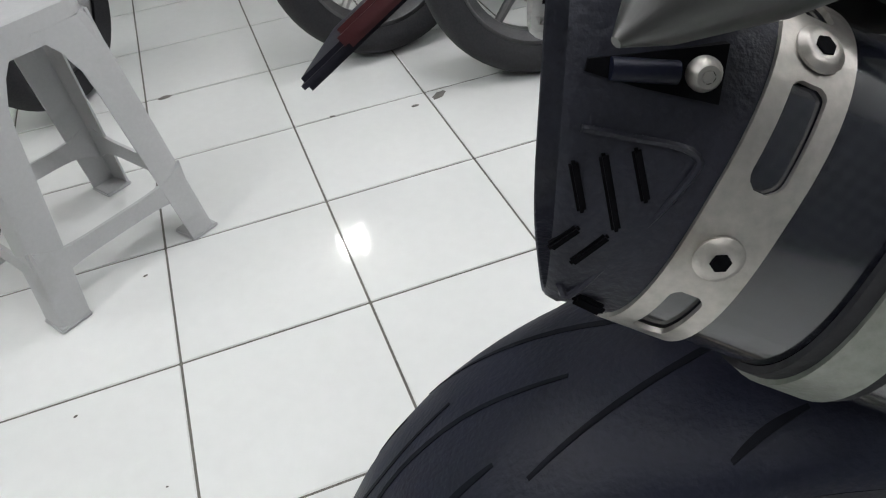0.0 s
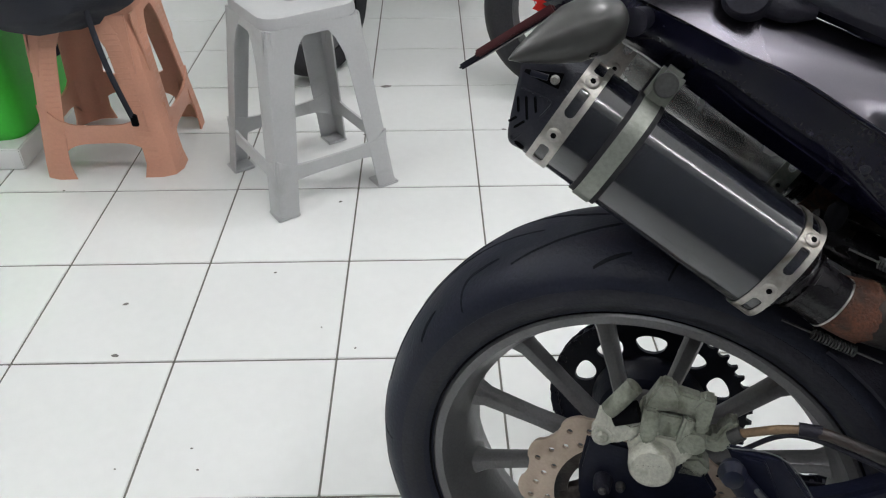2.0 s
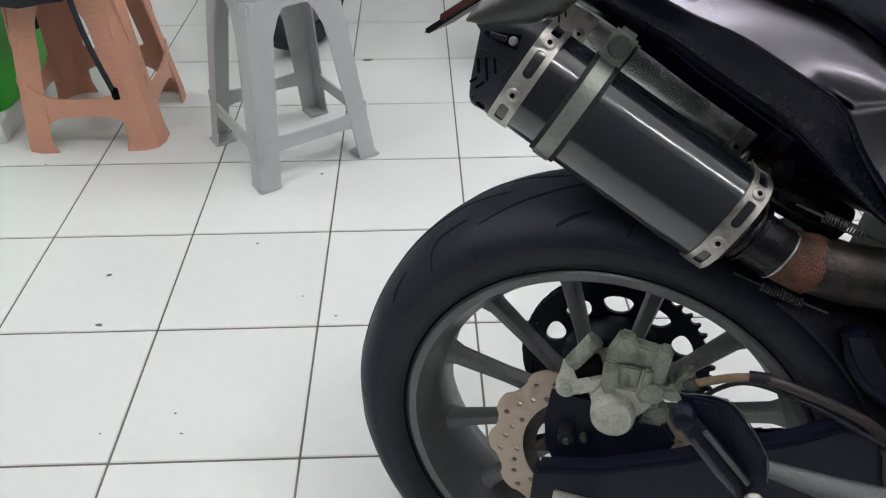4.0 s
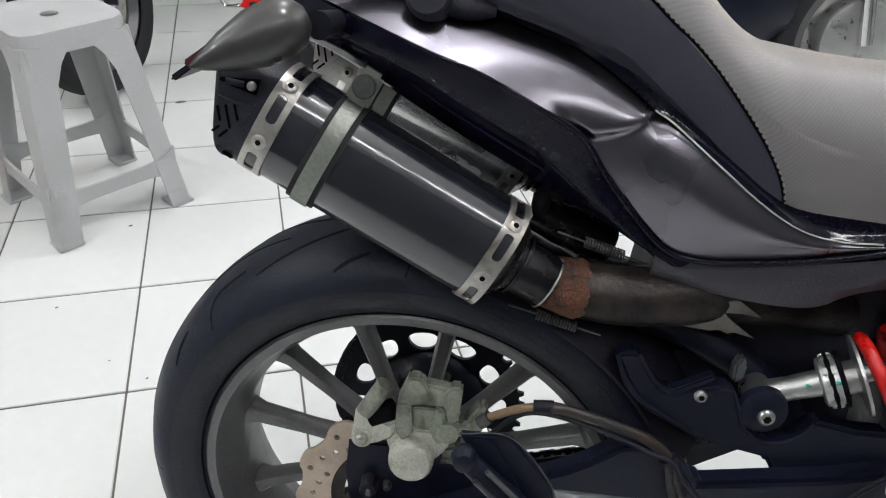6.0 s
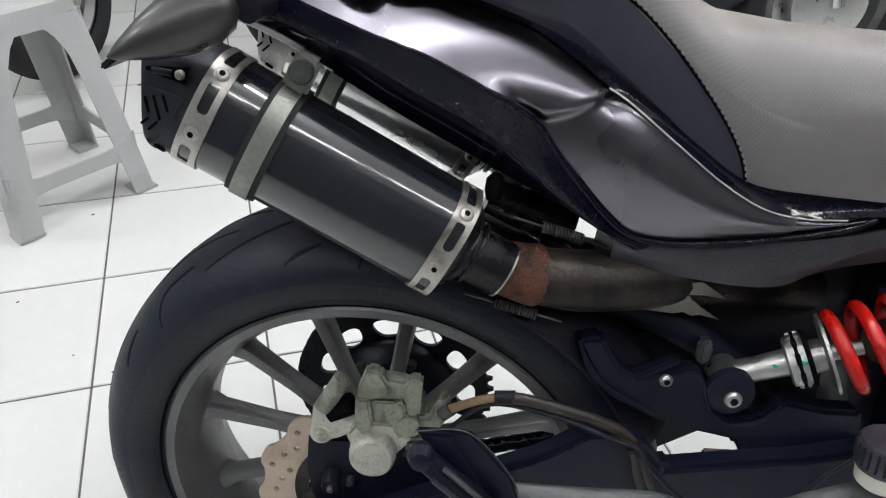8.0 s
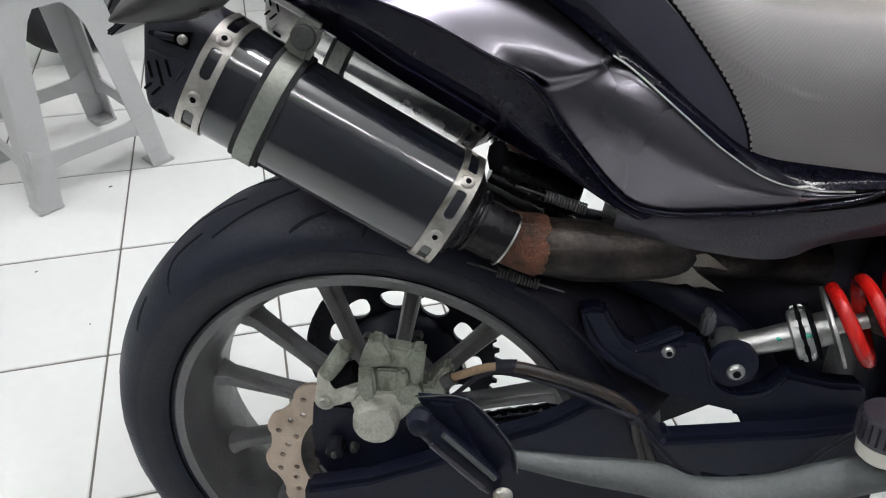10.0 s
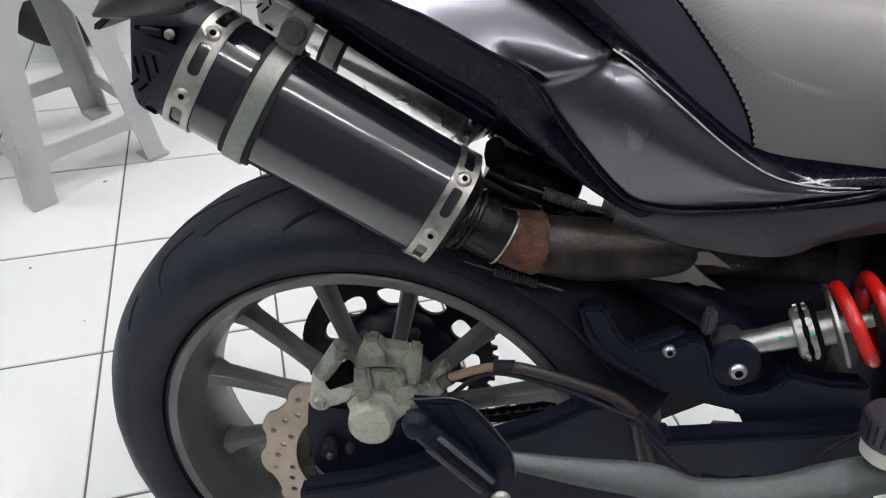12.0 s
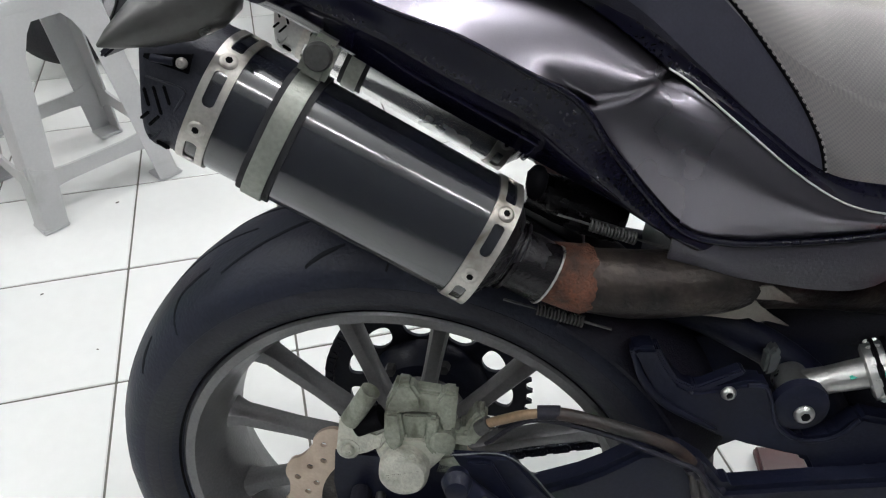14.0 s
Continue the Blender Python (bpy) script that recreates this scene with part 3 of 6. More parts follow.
def caliper():
    """A floating caliper: cast body with two prongs and a sunk window, round piston housing, slide pin, lugs and hose joint."""
    body = prism([(0.024, 0.140), (0.036, 0.150), (0.078, 0.148), (0.088, 0.136), (0.087, 0.126), (0.079, 0.104), (0.066, 0.090), (0.018, 0.090), (0.020, 0.120), (0.019, 0.134)], -0.138, -0.098, 0.003)
    cal = part("brake_caliper", body, M_ALU, bike, "dirty grey cast aluminium rear brake caliper")
    part("prong", prism([(0.034, 0.190), (0.048, 0.188), (0.057, 0.173), (0.059, 0.158), (0.024, 0.150), (0.022, 0.160)], -0.153, -0.134, 0.003), M_ALU, cal)
    part("prong", prism([(0.078, 0.181), (0.092, 0.180), (0.089, 0.136), (0.076, 0.134), (0.072, 0.156), (0.070, 0.168)], -0.153, -0.134, 0.003), M_ALU, cal)
    part("bridge", prism([(0.034, 0.182), (0.078, 0.176), (0.074, 0.152), (0.032, 0.153)], -0.149, -0.130, 0.003), M_ALU, cal)
    part("rib", prism([(0.022, 0.157), (0.037, 0.157), (0.041, 0.122), (0.030, 0.108), (0.021, 0.124)], -0.157, -0.128, 0.003), M_ALU, cal)
    part("rib", prism([(0.064, 0.156), (0.074, 0.154), (0.076, 0.124), (0.070, 0.106), (0.060, 0.120)], -0.157, -0.128, 0.003), M_ALU, cal)
    part("window_floor", prism([(0.038, 0.149), (0.064, 0.149), (0.061, 0.120), (0.041, 0.120)], -0.147, -0.130, 0.002), M_ALU, cal)
    part("skirt", prism([(0.010, 0.108), (0.022, 0.124), (0.070, 0.124), (0.084, 0.114), (0.078, 0.098), (0.062, 0.080), (0.020, 0.080)], -0.150, -0.108, 0.004), M_ALULIGHT, cal)
    part("piston_housing", revolve([(-0.169, 0.016), (-0.1685, 0.021), (-0.165, 0.0240), (-0.158, 0.0250), (-0.115, 0.0258), (-0.10, 0.025)], (0.0405, 0, 0.0905), (0, 1, 0), 40), M_ALULIGHT, cal)
    part("bracket_arm", prism([(-0.023, 0.142), (-0.027, 0.110), (-0.019, 0.097), (-0.001, 0.099), (0.0187, 0.1105), (0.0246, 0.134), (0.0128, 0.128), (-0.001, 0.132), (-0.0067, 0.146)], -0.150, -0.138, 0.003), M_ALULIGHT, cal)
    part("slide_pin", tube([(0.0085, -0.147, 0.1755), (-0.0130, -0.147, 0.1385)], 0.0100, 18), M_ALU, cal)
    part("pin_boot", tube([(-0.0075, -0.143, 0.131), (0.018, -0.143, 0.143)], 0.0120, 16), M_DARK, cal)
    part("mount_lug", revolve([(-0.152, 0.008), (-0.151, 0.0115), (-0.134, 0.0130)], (-0.0155, 0, 0.1070), (0, 1, 0), 24), M_ALULIGHT, cal)
    bolt("mount_bolt", (-0.0155, -0.152, 0.1070), (0, -1, 0), 0.0070, 0.005, M_ALULIGHT, cal)
    part("joint_boss", revolve([(-0.160, 0.009), (-0.158, 0.0125), (-0.12, 0.0135)], (0.078, 0, 0.126), (0, 1, 0), 24), M_ALU, cal)
    part("joint_arm", prism([(0.080, 0.118), (0.106, 0.114), (0.118, 0.130), (0.121, 0.152), (0.113, 0.158), (0.104, 0.150), (0.098, 0.134), (0.082, 0.132)], -0.150, -0.124, 0.004), M_ALU, cal)
    part("lower_foot", prism([(0.066, 0.070), (0.098, 0.072), (0.104, 0.088), (0.090, 0.100), (0.072, 0.094)], -0.140, -0.112, 0.004), M_ALU, cal)
    part("hose_end", tube([(0.112, -0.152, 0.140), (0.122, -0.154, 0.150)], 0.0075, 12), M_DULLBOLT, cal)
    # worn cast marks on the round housing, as plain bars
    for k in range(6):
        part("cast_mark", box((0.0030, 0.0012, 0.007 + 0.001 * (k % 2)), (0.0255 + 0.0058 * k, -0.1690, 0.0895 + 0.0012 * k), 0.0004), M_ALULIGHT, cal)
    plate = part("caliper_carrier", prism([(-0.0315, 0.0965), (-0.0350, 0.052), (-0.0300, 0.012), (-0.0125, -0.013), (0.089, -0.009), (0.1175, 0.058), (0.099, 0.0825), (0.059, 0.0925)], -0.140, -0.130, 0.004), M_FRAME, bike)
    part("sensor", revolve([(-0.160, 0.0085), (-0.157, 0.0100), (-0.138, 0.0105)], (-0.006, 0, 0.044), (0, 1, 0), 24), M_BLACK, plate)
    bolt("sensor_bolt", (-0.005, -0.160, 0.043), (0, -1, 0), 0.0040, 0.004, M_DULLBOLT, plate)
    bolt("sensor_bolt", (0.014, -0.140, 0.041), (0, -1, 0), 0.0052, 0.010, M_DULLBOLT, plate)


caliper()


def swingarm():
    right = prism([(-0.036, 0.010), (0.035, 0.028), (0.115, 0.064), (0.175, 0.0975), (0.2056, 0.1106), (0.2273, 0.1229), (0.2594, 0.146), (0.2928, 0.1500), (0.3198, 0.1330), (0.342, 0.1075), (0.418, 0.119), (0.4767, 0.127), (0.540, 0.142),
                   (0.560, 0.050), (0.366, 0.030), (0.190, 0.000), (0.066, -0.050), (-0.036, -0.050)], -0.182, -0.152, 0.006)
    arm = part("swingarm", right, M_FRAME, bike, "black aluminium swingarm")
    left = prism([(-0.06, -0.100), (-0.06, -0.150), (0.05, -0.190), (0.174, -0.225), (0.30, -0.190), (0.52, -0.060), (0.52, 0.0), (0.34, -0.105), (0.258, -0.150), (0.171, -0.185), (0.05, -0.140)], 0.140, 0.160, 0.005)
    part("left_arm", left, M_FRAME, arm)
    part("cross_member", prism([(0.505, 0.02), (0.500, 0.06), (0.52, 0.085), (0.58, 0.09), (0.58, 0.02)], -0.155, 0.080, 0.004), M_FRAME, arm)
    part("axle_block", prism([(-0.010, -0.012), (-0.010, -0.056), (0.062, -0.058), (0.062, -0.014)], -0.188, -0.180, 0.002), M_STEEL, arm)
    part("axle_nut", revolve([(-0.204, 0.010), (-0.204, 0.0165), (-0.201, 0.0185), (-0.188, 0.0185)], (0.026, 0, -0.034), (0, 1, 0), 6), M_STEEL, arm)
    part("axle_washer", revolve([(-0.191, 0.023), (-0.188, 0.0235), (-0.186, 0.0235)], (0.026, 0, -0.034), (0, 1, 0), 32), M_STEEL, arm)
    part("axle", tube([(0.026, -0.188, -0.034), (0.050, 0.10, 0.02)], 0.011, 16), M_STEEL, arm)
    part("adjuster_bolt", tube([(0.070, -0.186, -0.036), (0.090, -0.186, -0.034)], 0.006, 8), M_STEEL, arm)
    part("chain_guard", sheet([[(-0.02, 0.095, 0.160), (0.12, 0.095, 0.158), (0.34, 0.095, 0.140)], [(-0.02, 0.055, 0.162), (0.12, 0.055, 0.160), (0.34, 0.055, 0.142)]], 16, 2, 0.002, (0, 0, 1)), M_BLACK, arm)


swingarm()


# ---- mufflers
def muffler(org, d, sleeve, capmat, name_label):
    """One silencer from its rear band on: sleeve, bands with slots and screws, clamp, end cap and inlet."""
    org, d = Vector(org), Vector(d).normalized()
    v = Vector((0, -1, 0)) + d * d.y
    v.normalize()
    w = d.cross(v)
    if w.z < 0:
        w = -w
    HV, HW = 0.0477, 0.0510

    def ring(a, k=1.0, n=56, cut=0.0, dv=0.0, dw=0.0, power=2.7, cutv=0.0):
        out = []
        for i in range(n):
            g = 2 * math.pi * i / n
            c, s = math.cos(g), math.sin(g)
            x = HV * k * math.copysign(abs(c) ** (2 / power), c) + dv
            y = HW * k * math.copysign(abs(s) ** (2 / power), s) + dw
            out.append(org + d * (a + cut * (y / HW) + cutv * (x / HV)) + v * x + w * y)
        return out

    def band_point(a, g, k):
        c, s = math.cos(g), math.sin(g)
        return org + d * a + v * (HV * k * math.copysign(abs(c) ** 0.741, c)) + w * (HW * k * math.copysign(abs(s) ** 0.741, s))

    shell = skin(bmesh.new(), [ring(a, n=72) for a in np.linspace(-0.012, 0.240, 10)], caps=False)
    uv = shell.loops.layers.uv.new("weave")
    for f in shell.faces:
        turns = [math.atan2((q.vert.co - org).dot(w), (q.vert.co - org).dot(v)) for q in f.loops]
        if max(turns) - min(turns) > 3:
            turns = [g + 2 * math.pi if g < 0 else g for g in turns]
        for q, g in zip(f.loops, turns):
            a = (q.vert.co - org).dot(d)
            q[uv].uv = (a * 0.8 + g * 0.03, g * 0.05 - a * 0.6)
    root = part("muffler", shell, sleeve, bike, name_label)
    # end cap: a tapering nose with a slanting open mouth
    tip = dict(cut=-0.0205, cutv=-0.004)
    cap = skin(bmesh.new(), [ring(-0.006, 1.012), ring(-0.014, 1.012), ring(-0.018, 1.0, cut=-0.003), ring(-0.034, 0.998, cut=-0.011, power=3.3, cutv=-0.002), ring(-0.0425, 0.985, power=3.8, **tip), ring(-0.0455, 0.975, power=3.8, **tip), ring(-0.0467, 0.962, power=3.8, **tip),
                              ring(-0.0460, 0.945, power=3.8, **tip), ring(-0.040, 0.925, power=3.8, cut=-0.018, cutv=-0.004), ring(0.01, 0.80, power=3.4), ring(0.03, 0.40)], caps=True)
    part("end_cap", cap, capmat, root, "black end cap with slots put on as dark shade")

    def on_cap(a, y, lift=0.0):
        """A point on the cap's outer face, at a along the axis and y across it."""
        s = min(1.0, abs(y) / (HW * 0.99))
        return org + d * a + v * (HV * 0.992 * (1 - s ** 3.5) ** (1 / 3.5) + lift) + w * y

    def cap_strip(a0, a1, wide, deep):
        """A bar that lies on the outer face between two of its points."""
        p, q = on_cap(*a0, deep), on_cap(*a1, deep)
        e = (q - p).normalized()
        m = Matrix((e, v, e.cross(v))).transposed().to_4x4()
        m.translation = (p + q) / 2
        return moved(box(((q - p).length, 0.0030, wide), (0, 0, 0), wide * 0.3), m)

    # slots as black bars, shade as colour: two rows that meet in a chevron
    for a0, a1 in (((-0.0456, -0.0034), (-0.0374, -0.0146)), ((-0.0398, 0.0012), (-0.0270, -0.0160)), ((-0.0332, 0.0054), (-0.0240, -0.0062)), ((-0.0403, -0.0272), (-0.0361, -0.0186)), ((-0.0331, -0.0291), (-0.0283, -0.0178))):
        part("cap_slot_shade", cap_strip(a0, a1, 0.0024, -0.0002), M_DARK, root)
    part("cap_slot_shade", cap_strip((-0.0255, -0.0405), (-0.0150, -0.0420), 0.0036, -0.0002), M_DARK, root)
    # raised border of the slotted field
    border = [(-0.0475, 0.0049), (-0.0380, 0.0068), (-0.0194, 0.0095), (-0.0180, -0.0005), (-0.0269, -0.0375), (-0.0320, -0.0370)]
    part("cap_ridge", tube([on_cap(a, y, 0.0006) for a, y in border], 0.0011, 6, 48), capmat, root)
    # pocket drawn as a black block, its shade in the colour, with its bolt
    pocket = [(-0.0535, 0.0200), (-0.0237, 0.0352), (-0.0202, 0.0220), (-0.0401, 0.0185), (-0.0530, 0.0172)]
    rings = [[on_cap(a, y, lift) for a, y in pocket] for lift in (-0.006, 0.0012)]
    part("cap_pocket_shade", skin(bmesh.new(), rings), M_DARK, root)
    part("cap_rod", tube([on_cap(-0.048, 0.0200, 0.002), on_cap(-0.033, 0.0250, 0.002)], 0.0028, 10), M_FRAME, root)
    bolt("cap_bolt", on_cap(-0.0271, 0.0270, 0.001), v, 0.0040, 0.0045, M_STEEL, root)

    # bands: two edge strips and bridges between the long slots
    def band(a0, wd, name):
        """A strip round the sleeve, pierced by long slots with round ends."""
        slots = [(-2.60, -1.75), (-0.90, -0.36), (0.06, 0.60), (1.05, 1.95), (2.45, 3.0)]
        n = 288
        def opening(g):
            g = (g + math.pi) % (2 * math.pi) - math.pi
            for lo, hi in slots:
                if lo < g < hi:
                    e = min(g - lo, hi - g) / 0.07
                    return wd * 0.23 * (1.0 if e >= 1 else math.sqrt(max(0.0, 1 - (1 - e) ** 2)))
            return 0.0
        bm = bmesh.new()
        cols = []
        for i in range(n):
            g = 2 * math.pi * i / n
            o = opening(g)
            col = []
            for k in (1.010, 1.040):
                col.append([bm.verts.new(band_point(a0 + x, g, k)) for x in (-wd / 2, -max(o, wd * 0.02), max(o, wd * 0.02), wd / 2)])
            cols.append((col, o))
        for i in range(n):
            (p, o0), (q, o1) = cols[i], cols[(i + 1) % n]
            pierced = o0 > 0 and o1 > 0
            for layer in (0, 1):
                for k in (0, 1, 2):
                    if k == 1 and pierced:
                        continue
                    bm.faces.new((p[layer][k], p[layer][k + 1], q[layer][k + 1], q[layer][k]))
            for k in (0, 3) + ((1, 2) if pierced else ()):
                bm.faces.new((p[0][k], p[1][k], q[1][k], q[0][k]))
            if (o0 > 0) != (o1 > 0):
                s = p if o0 > 0 else q
                bm.faces.new((s[0][1], s[0][2], s[1][2], s[1][1]))
        ob = part(name, bm, M_STEEL, root, "stainless steel band with long slots")
        for g in (0.815, -0.14):
            q = band_point(a0, g, 1.036)
            nrm = (v * math.cos(g) + w * math.sin(g)).normalized()
            bolt("band_screw", q, nrm, 0.0064, 0.0022, M_STEEL, root, "round socket head screw")
            part("screw_socket", revolve([(0.0, 0.0030), (0.0026, 0.0028)], q, nrm, 6), M_DARK, root)
        return ob

    band(0.000, 0.0215, "rear_band")
    band(0.2314, 0.0205, "front_band")
    # clamp with a rubber strip under it
    n = 64
    def strap(a0, wd, k0, k1):
        rings = []
        for i in range(n + 1):
            g = 2 * math.pi * i / n
            rings.append([band_point(a0 - wd / 2, g, k0), band_point(a0 - wd / 2, g, k1), band_point(a0 + wd / 2, g, k1), band_point(a0 + wd / 2, g, k0)])
        return skin(bmesh.new(), rings, True, False)
    clamp = part("clamp", strap(0.053, 0.0165, 1.050, 1.085), M_CLAMP, root, "greyish metal clamp over a black rubber strip")
    part("rubber_strip", strap(0.053, 0.0265, 1.004, 1.052), M_OLDRUBBER, root)
    ear = org + d * 0.053 + v * 0.012 + w * 0.070
    bm = box((0.023, 0.016, 0.036), (0, 0, 0), 0.004)
    m = Matrix((d, v, w)).transposed().to_4x4()
    m.translation = ear
    part("clamp_ear", moved(bm, m), M_CLAMP, root)
    bm = revolve([(0, 0.0108), (0.005, 0.0108), (0.007, 0.0095), (0.007, 0.004)], ear + v * 0.008 + w * 0.003, v, 24)
    part("clamp_bolt", bm, M_DULLBOLT, root)
    # short inlet cone, two beads and the sleeve that takes the pipe
    cone = [ring(0.236, 0.995), ring(0.2415, 0.97), ring(0.250, 0.78, power=2.2), ring(0.256, 0.64, power=2.0)]
    part("inlet_cone", skin(bmesh.new(), cone), M_BURNT, root, "black inlet cone")
    c0 = org + d * 0.250
    part("inlet_sleeve", revolve([(0, 0.0330), (0.002, 0.0345), (0.005, 0.0345), (0.007, 0.0290), (0.009, 0.0290), (0.010, 0.0315), (0.013, 0.0315), (0.015, 0.0270), (0.046, 0.0265), (0.0475, 0.0260), (0.0475, 0.0240)], c0, d, 40), M_BURNT, root, "gloss black inlet sleeve with two beads")
    part("sleeve_edge", revolve([(0.0460, 0.0262), (0.0462, 0.0272), (0.0478, 0.0272), (0.0480, 0.0255)], c0, d, 40, closed_profile=True), M_BAREALU, root, "bare metal edge")
    return root


muffler((-0.0957, -0.1626, 0.4560), (0.8789, -0.0091, -0.4769), M_CARBON, M_CAP, "carbon fibre muffler with slotted steel bands")
# far muffler: floor reflection and lit cap are put into its pale colours
muffler((-0.066, 0.100, 0.482), (0.880, -0.010, -0.475), M_PALE, M_PALECAP, "muffler with slotted steel bands, sleeve pale for the floor's reflection")


def exhaust(line):
    """The pipe into a muffler: line runs from the muffler's mouth forward."""
    bm = tube(line, [0.0255, 0.0305, 0.0300, 0.0275, 0.026, 0.026], 28, 48)
    pipe = part("exhaust_pipe", bm, M_PIPE, bike, "heat-stained steel exhaust pipe with rust")
    near = spline(line, 60)
    # rust with a ragged front edge
    rings = []
    for k, i in enumerate((0, 2, 4, 6)):
        ax = Vector(near[i + 1] - near[i]).normalized()
        u = ax.orthogonal().normalized()
        w = ax.cross(u)
        row = []
        for j in range(56):
            g = 2 * math.pi * j / 56
            jag = (0.006 * noise.noise(Vector((math.cos(g) * 2.2, math.sin(g) * 2.2, 1.7))) + 0.0045 * noise.noise(Vector((math.cos(g) * 14, math.sin(g) * 14, 4.1)))) if k == 3 else 0.0
            row.append(Vector(near[i]) + ax * jag + (u * math.cos(g) + w * math.sin(g)) * (0.0259, 0.0277, 0.0295, 0.0311)[k])
        rings.append(row)
    part("rust_collar", skin(bmesh.new(), rings, caps=False), M_RUST, pipe, "ragged band of orange rust")
    y = line[0][1]
    # two coil springs that pull the muffler onto the pipe
    for a, b in (((0.172, y + 0.004, 0.3610), (0.264, y + 0.012, 0.3310)), ((0.130, y - 0.006, 0.2840), (0.226, y - 0.002, 0.2560))):
        a, b = Vector(a), Vector(b)
        d = (b - a).normalized()
        u = d.orthogonal().normalized()
        w = d.cross(u)
        pts = []
        n = 14
        lo, hi = a.lerp(b, 0.30), a.lerp(b, 0.74)
        for i in range(n * 8 + 1):
            g = 2 * math.pi * i / 8
            pts.append(lo.lerp(hi, i / (n * 8)) + (u * math.cos(g) + w * math.sin(g)) * 0.0052)
        bm = bmesh.new()
        rings = []
        for i, p in enumerate(pts):
            t = (pts[min(i + 1, len(pts) - 1)] - pts[max(i - 1, 0)]).normalized()
            e = (p - (lo.lerp(hi, i / (n * 8)))).normalized()
            f = t.cross(e)
            rings.append([p + (e * math.cos(q) + f * math.sin(q)) * 0.0011 for q in (0, 1.57, 3.14, 4.71)])
        skin(bm, rings)
        tube([a, lo], 0.0012, 6, bm=bm)
        tube([hi, b], 0.0012, 6, bm=bm)
        part("exhaust_spring", bm, M_DULLBOLT, pipe, "small dull steel coil spring")
    return pipe


exhaust([(0.164, -0.150, 0.3110), (0.1976, -0.149, 0.3035), (0.246, -0.143, 0.2975), (0.31, -0.130, 0.2965), (0.38, -0.11, 0.292), (0.50, -0.06, 0.262)])
exhaust([(0.170, 0.097, 0.3550), (0.207, 0.096, 0.336), (0.260, 0.090, 0.330), (0.33, 0.07, 0.320), (0.40, 0.05, 0.305), (0.50, 0.01, 0.27)])
def heat_shield():
    """A thin shell over the pipe's lower side, torn into two points."""
    out = [(0.262, 0.2800), (0.2827, 0.2874), (0.3088, 0.2960), (0.3360, 0.3020), (0.3569, 0.3046), (0.3700, 0.2960), (0.3817, 0.2875), (0.3620, 0.2905), (0.3452, 0.2905), (0.3500, 0.2850), (0.3600, 0.2770), (0.3815, 0.2620), (0.3600, 0.2680), (0.3520, 0.2657), (0.3440, 0.2705), (0.3349, 0.2681), (0.3012, 0.2716)]
    bm = prism(out, -0.1505, -0.1480, 0.0006)
    for v in bm.verts:
        v.co.y += 6.0 * (v.co.z - 0.292) ** 2 + 0.05 * max(0.0, 0.30 - v.co.x)
    part("heat_shield", bm, M_SHIELD, bike, "dull brown-grey pointed end of a heat shield")


heat_shield()
part("link_pipe", tube([(0.150, -0.07, 0.356), (0.17, -0.07, 0.349), (0.205, -0.07, 0.336), (0.238, -0.07, 0.323)], [0.018, 0.022, 0.023, 0.019], 24), M_BURNT, bike, "black canister between the exhaust pipes")
part("rubber_stop", revolve([(-0.01, 0.006), (0.0, 0.009), (0.010, 0.009), (0.016, 0.005)], (0.152, -0.15, 0.388), (0.1, -0.1, 1), 18), M_DARK, bike)


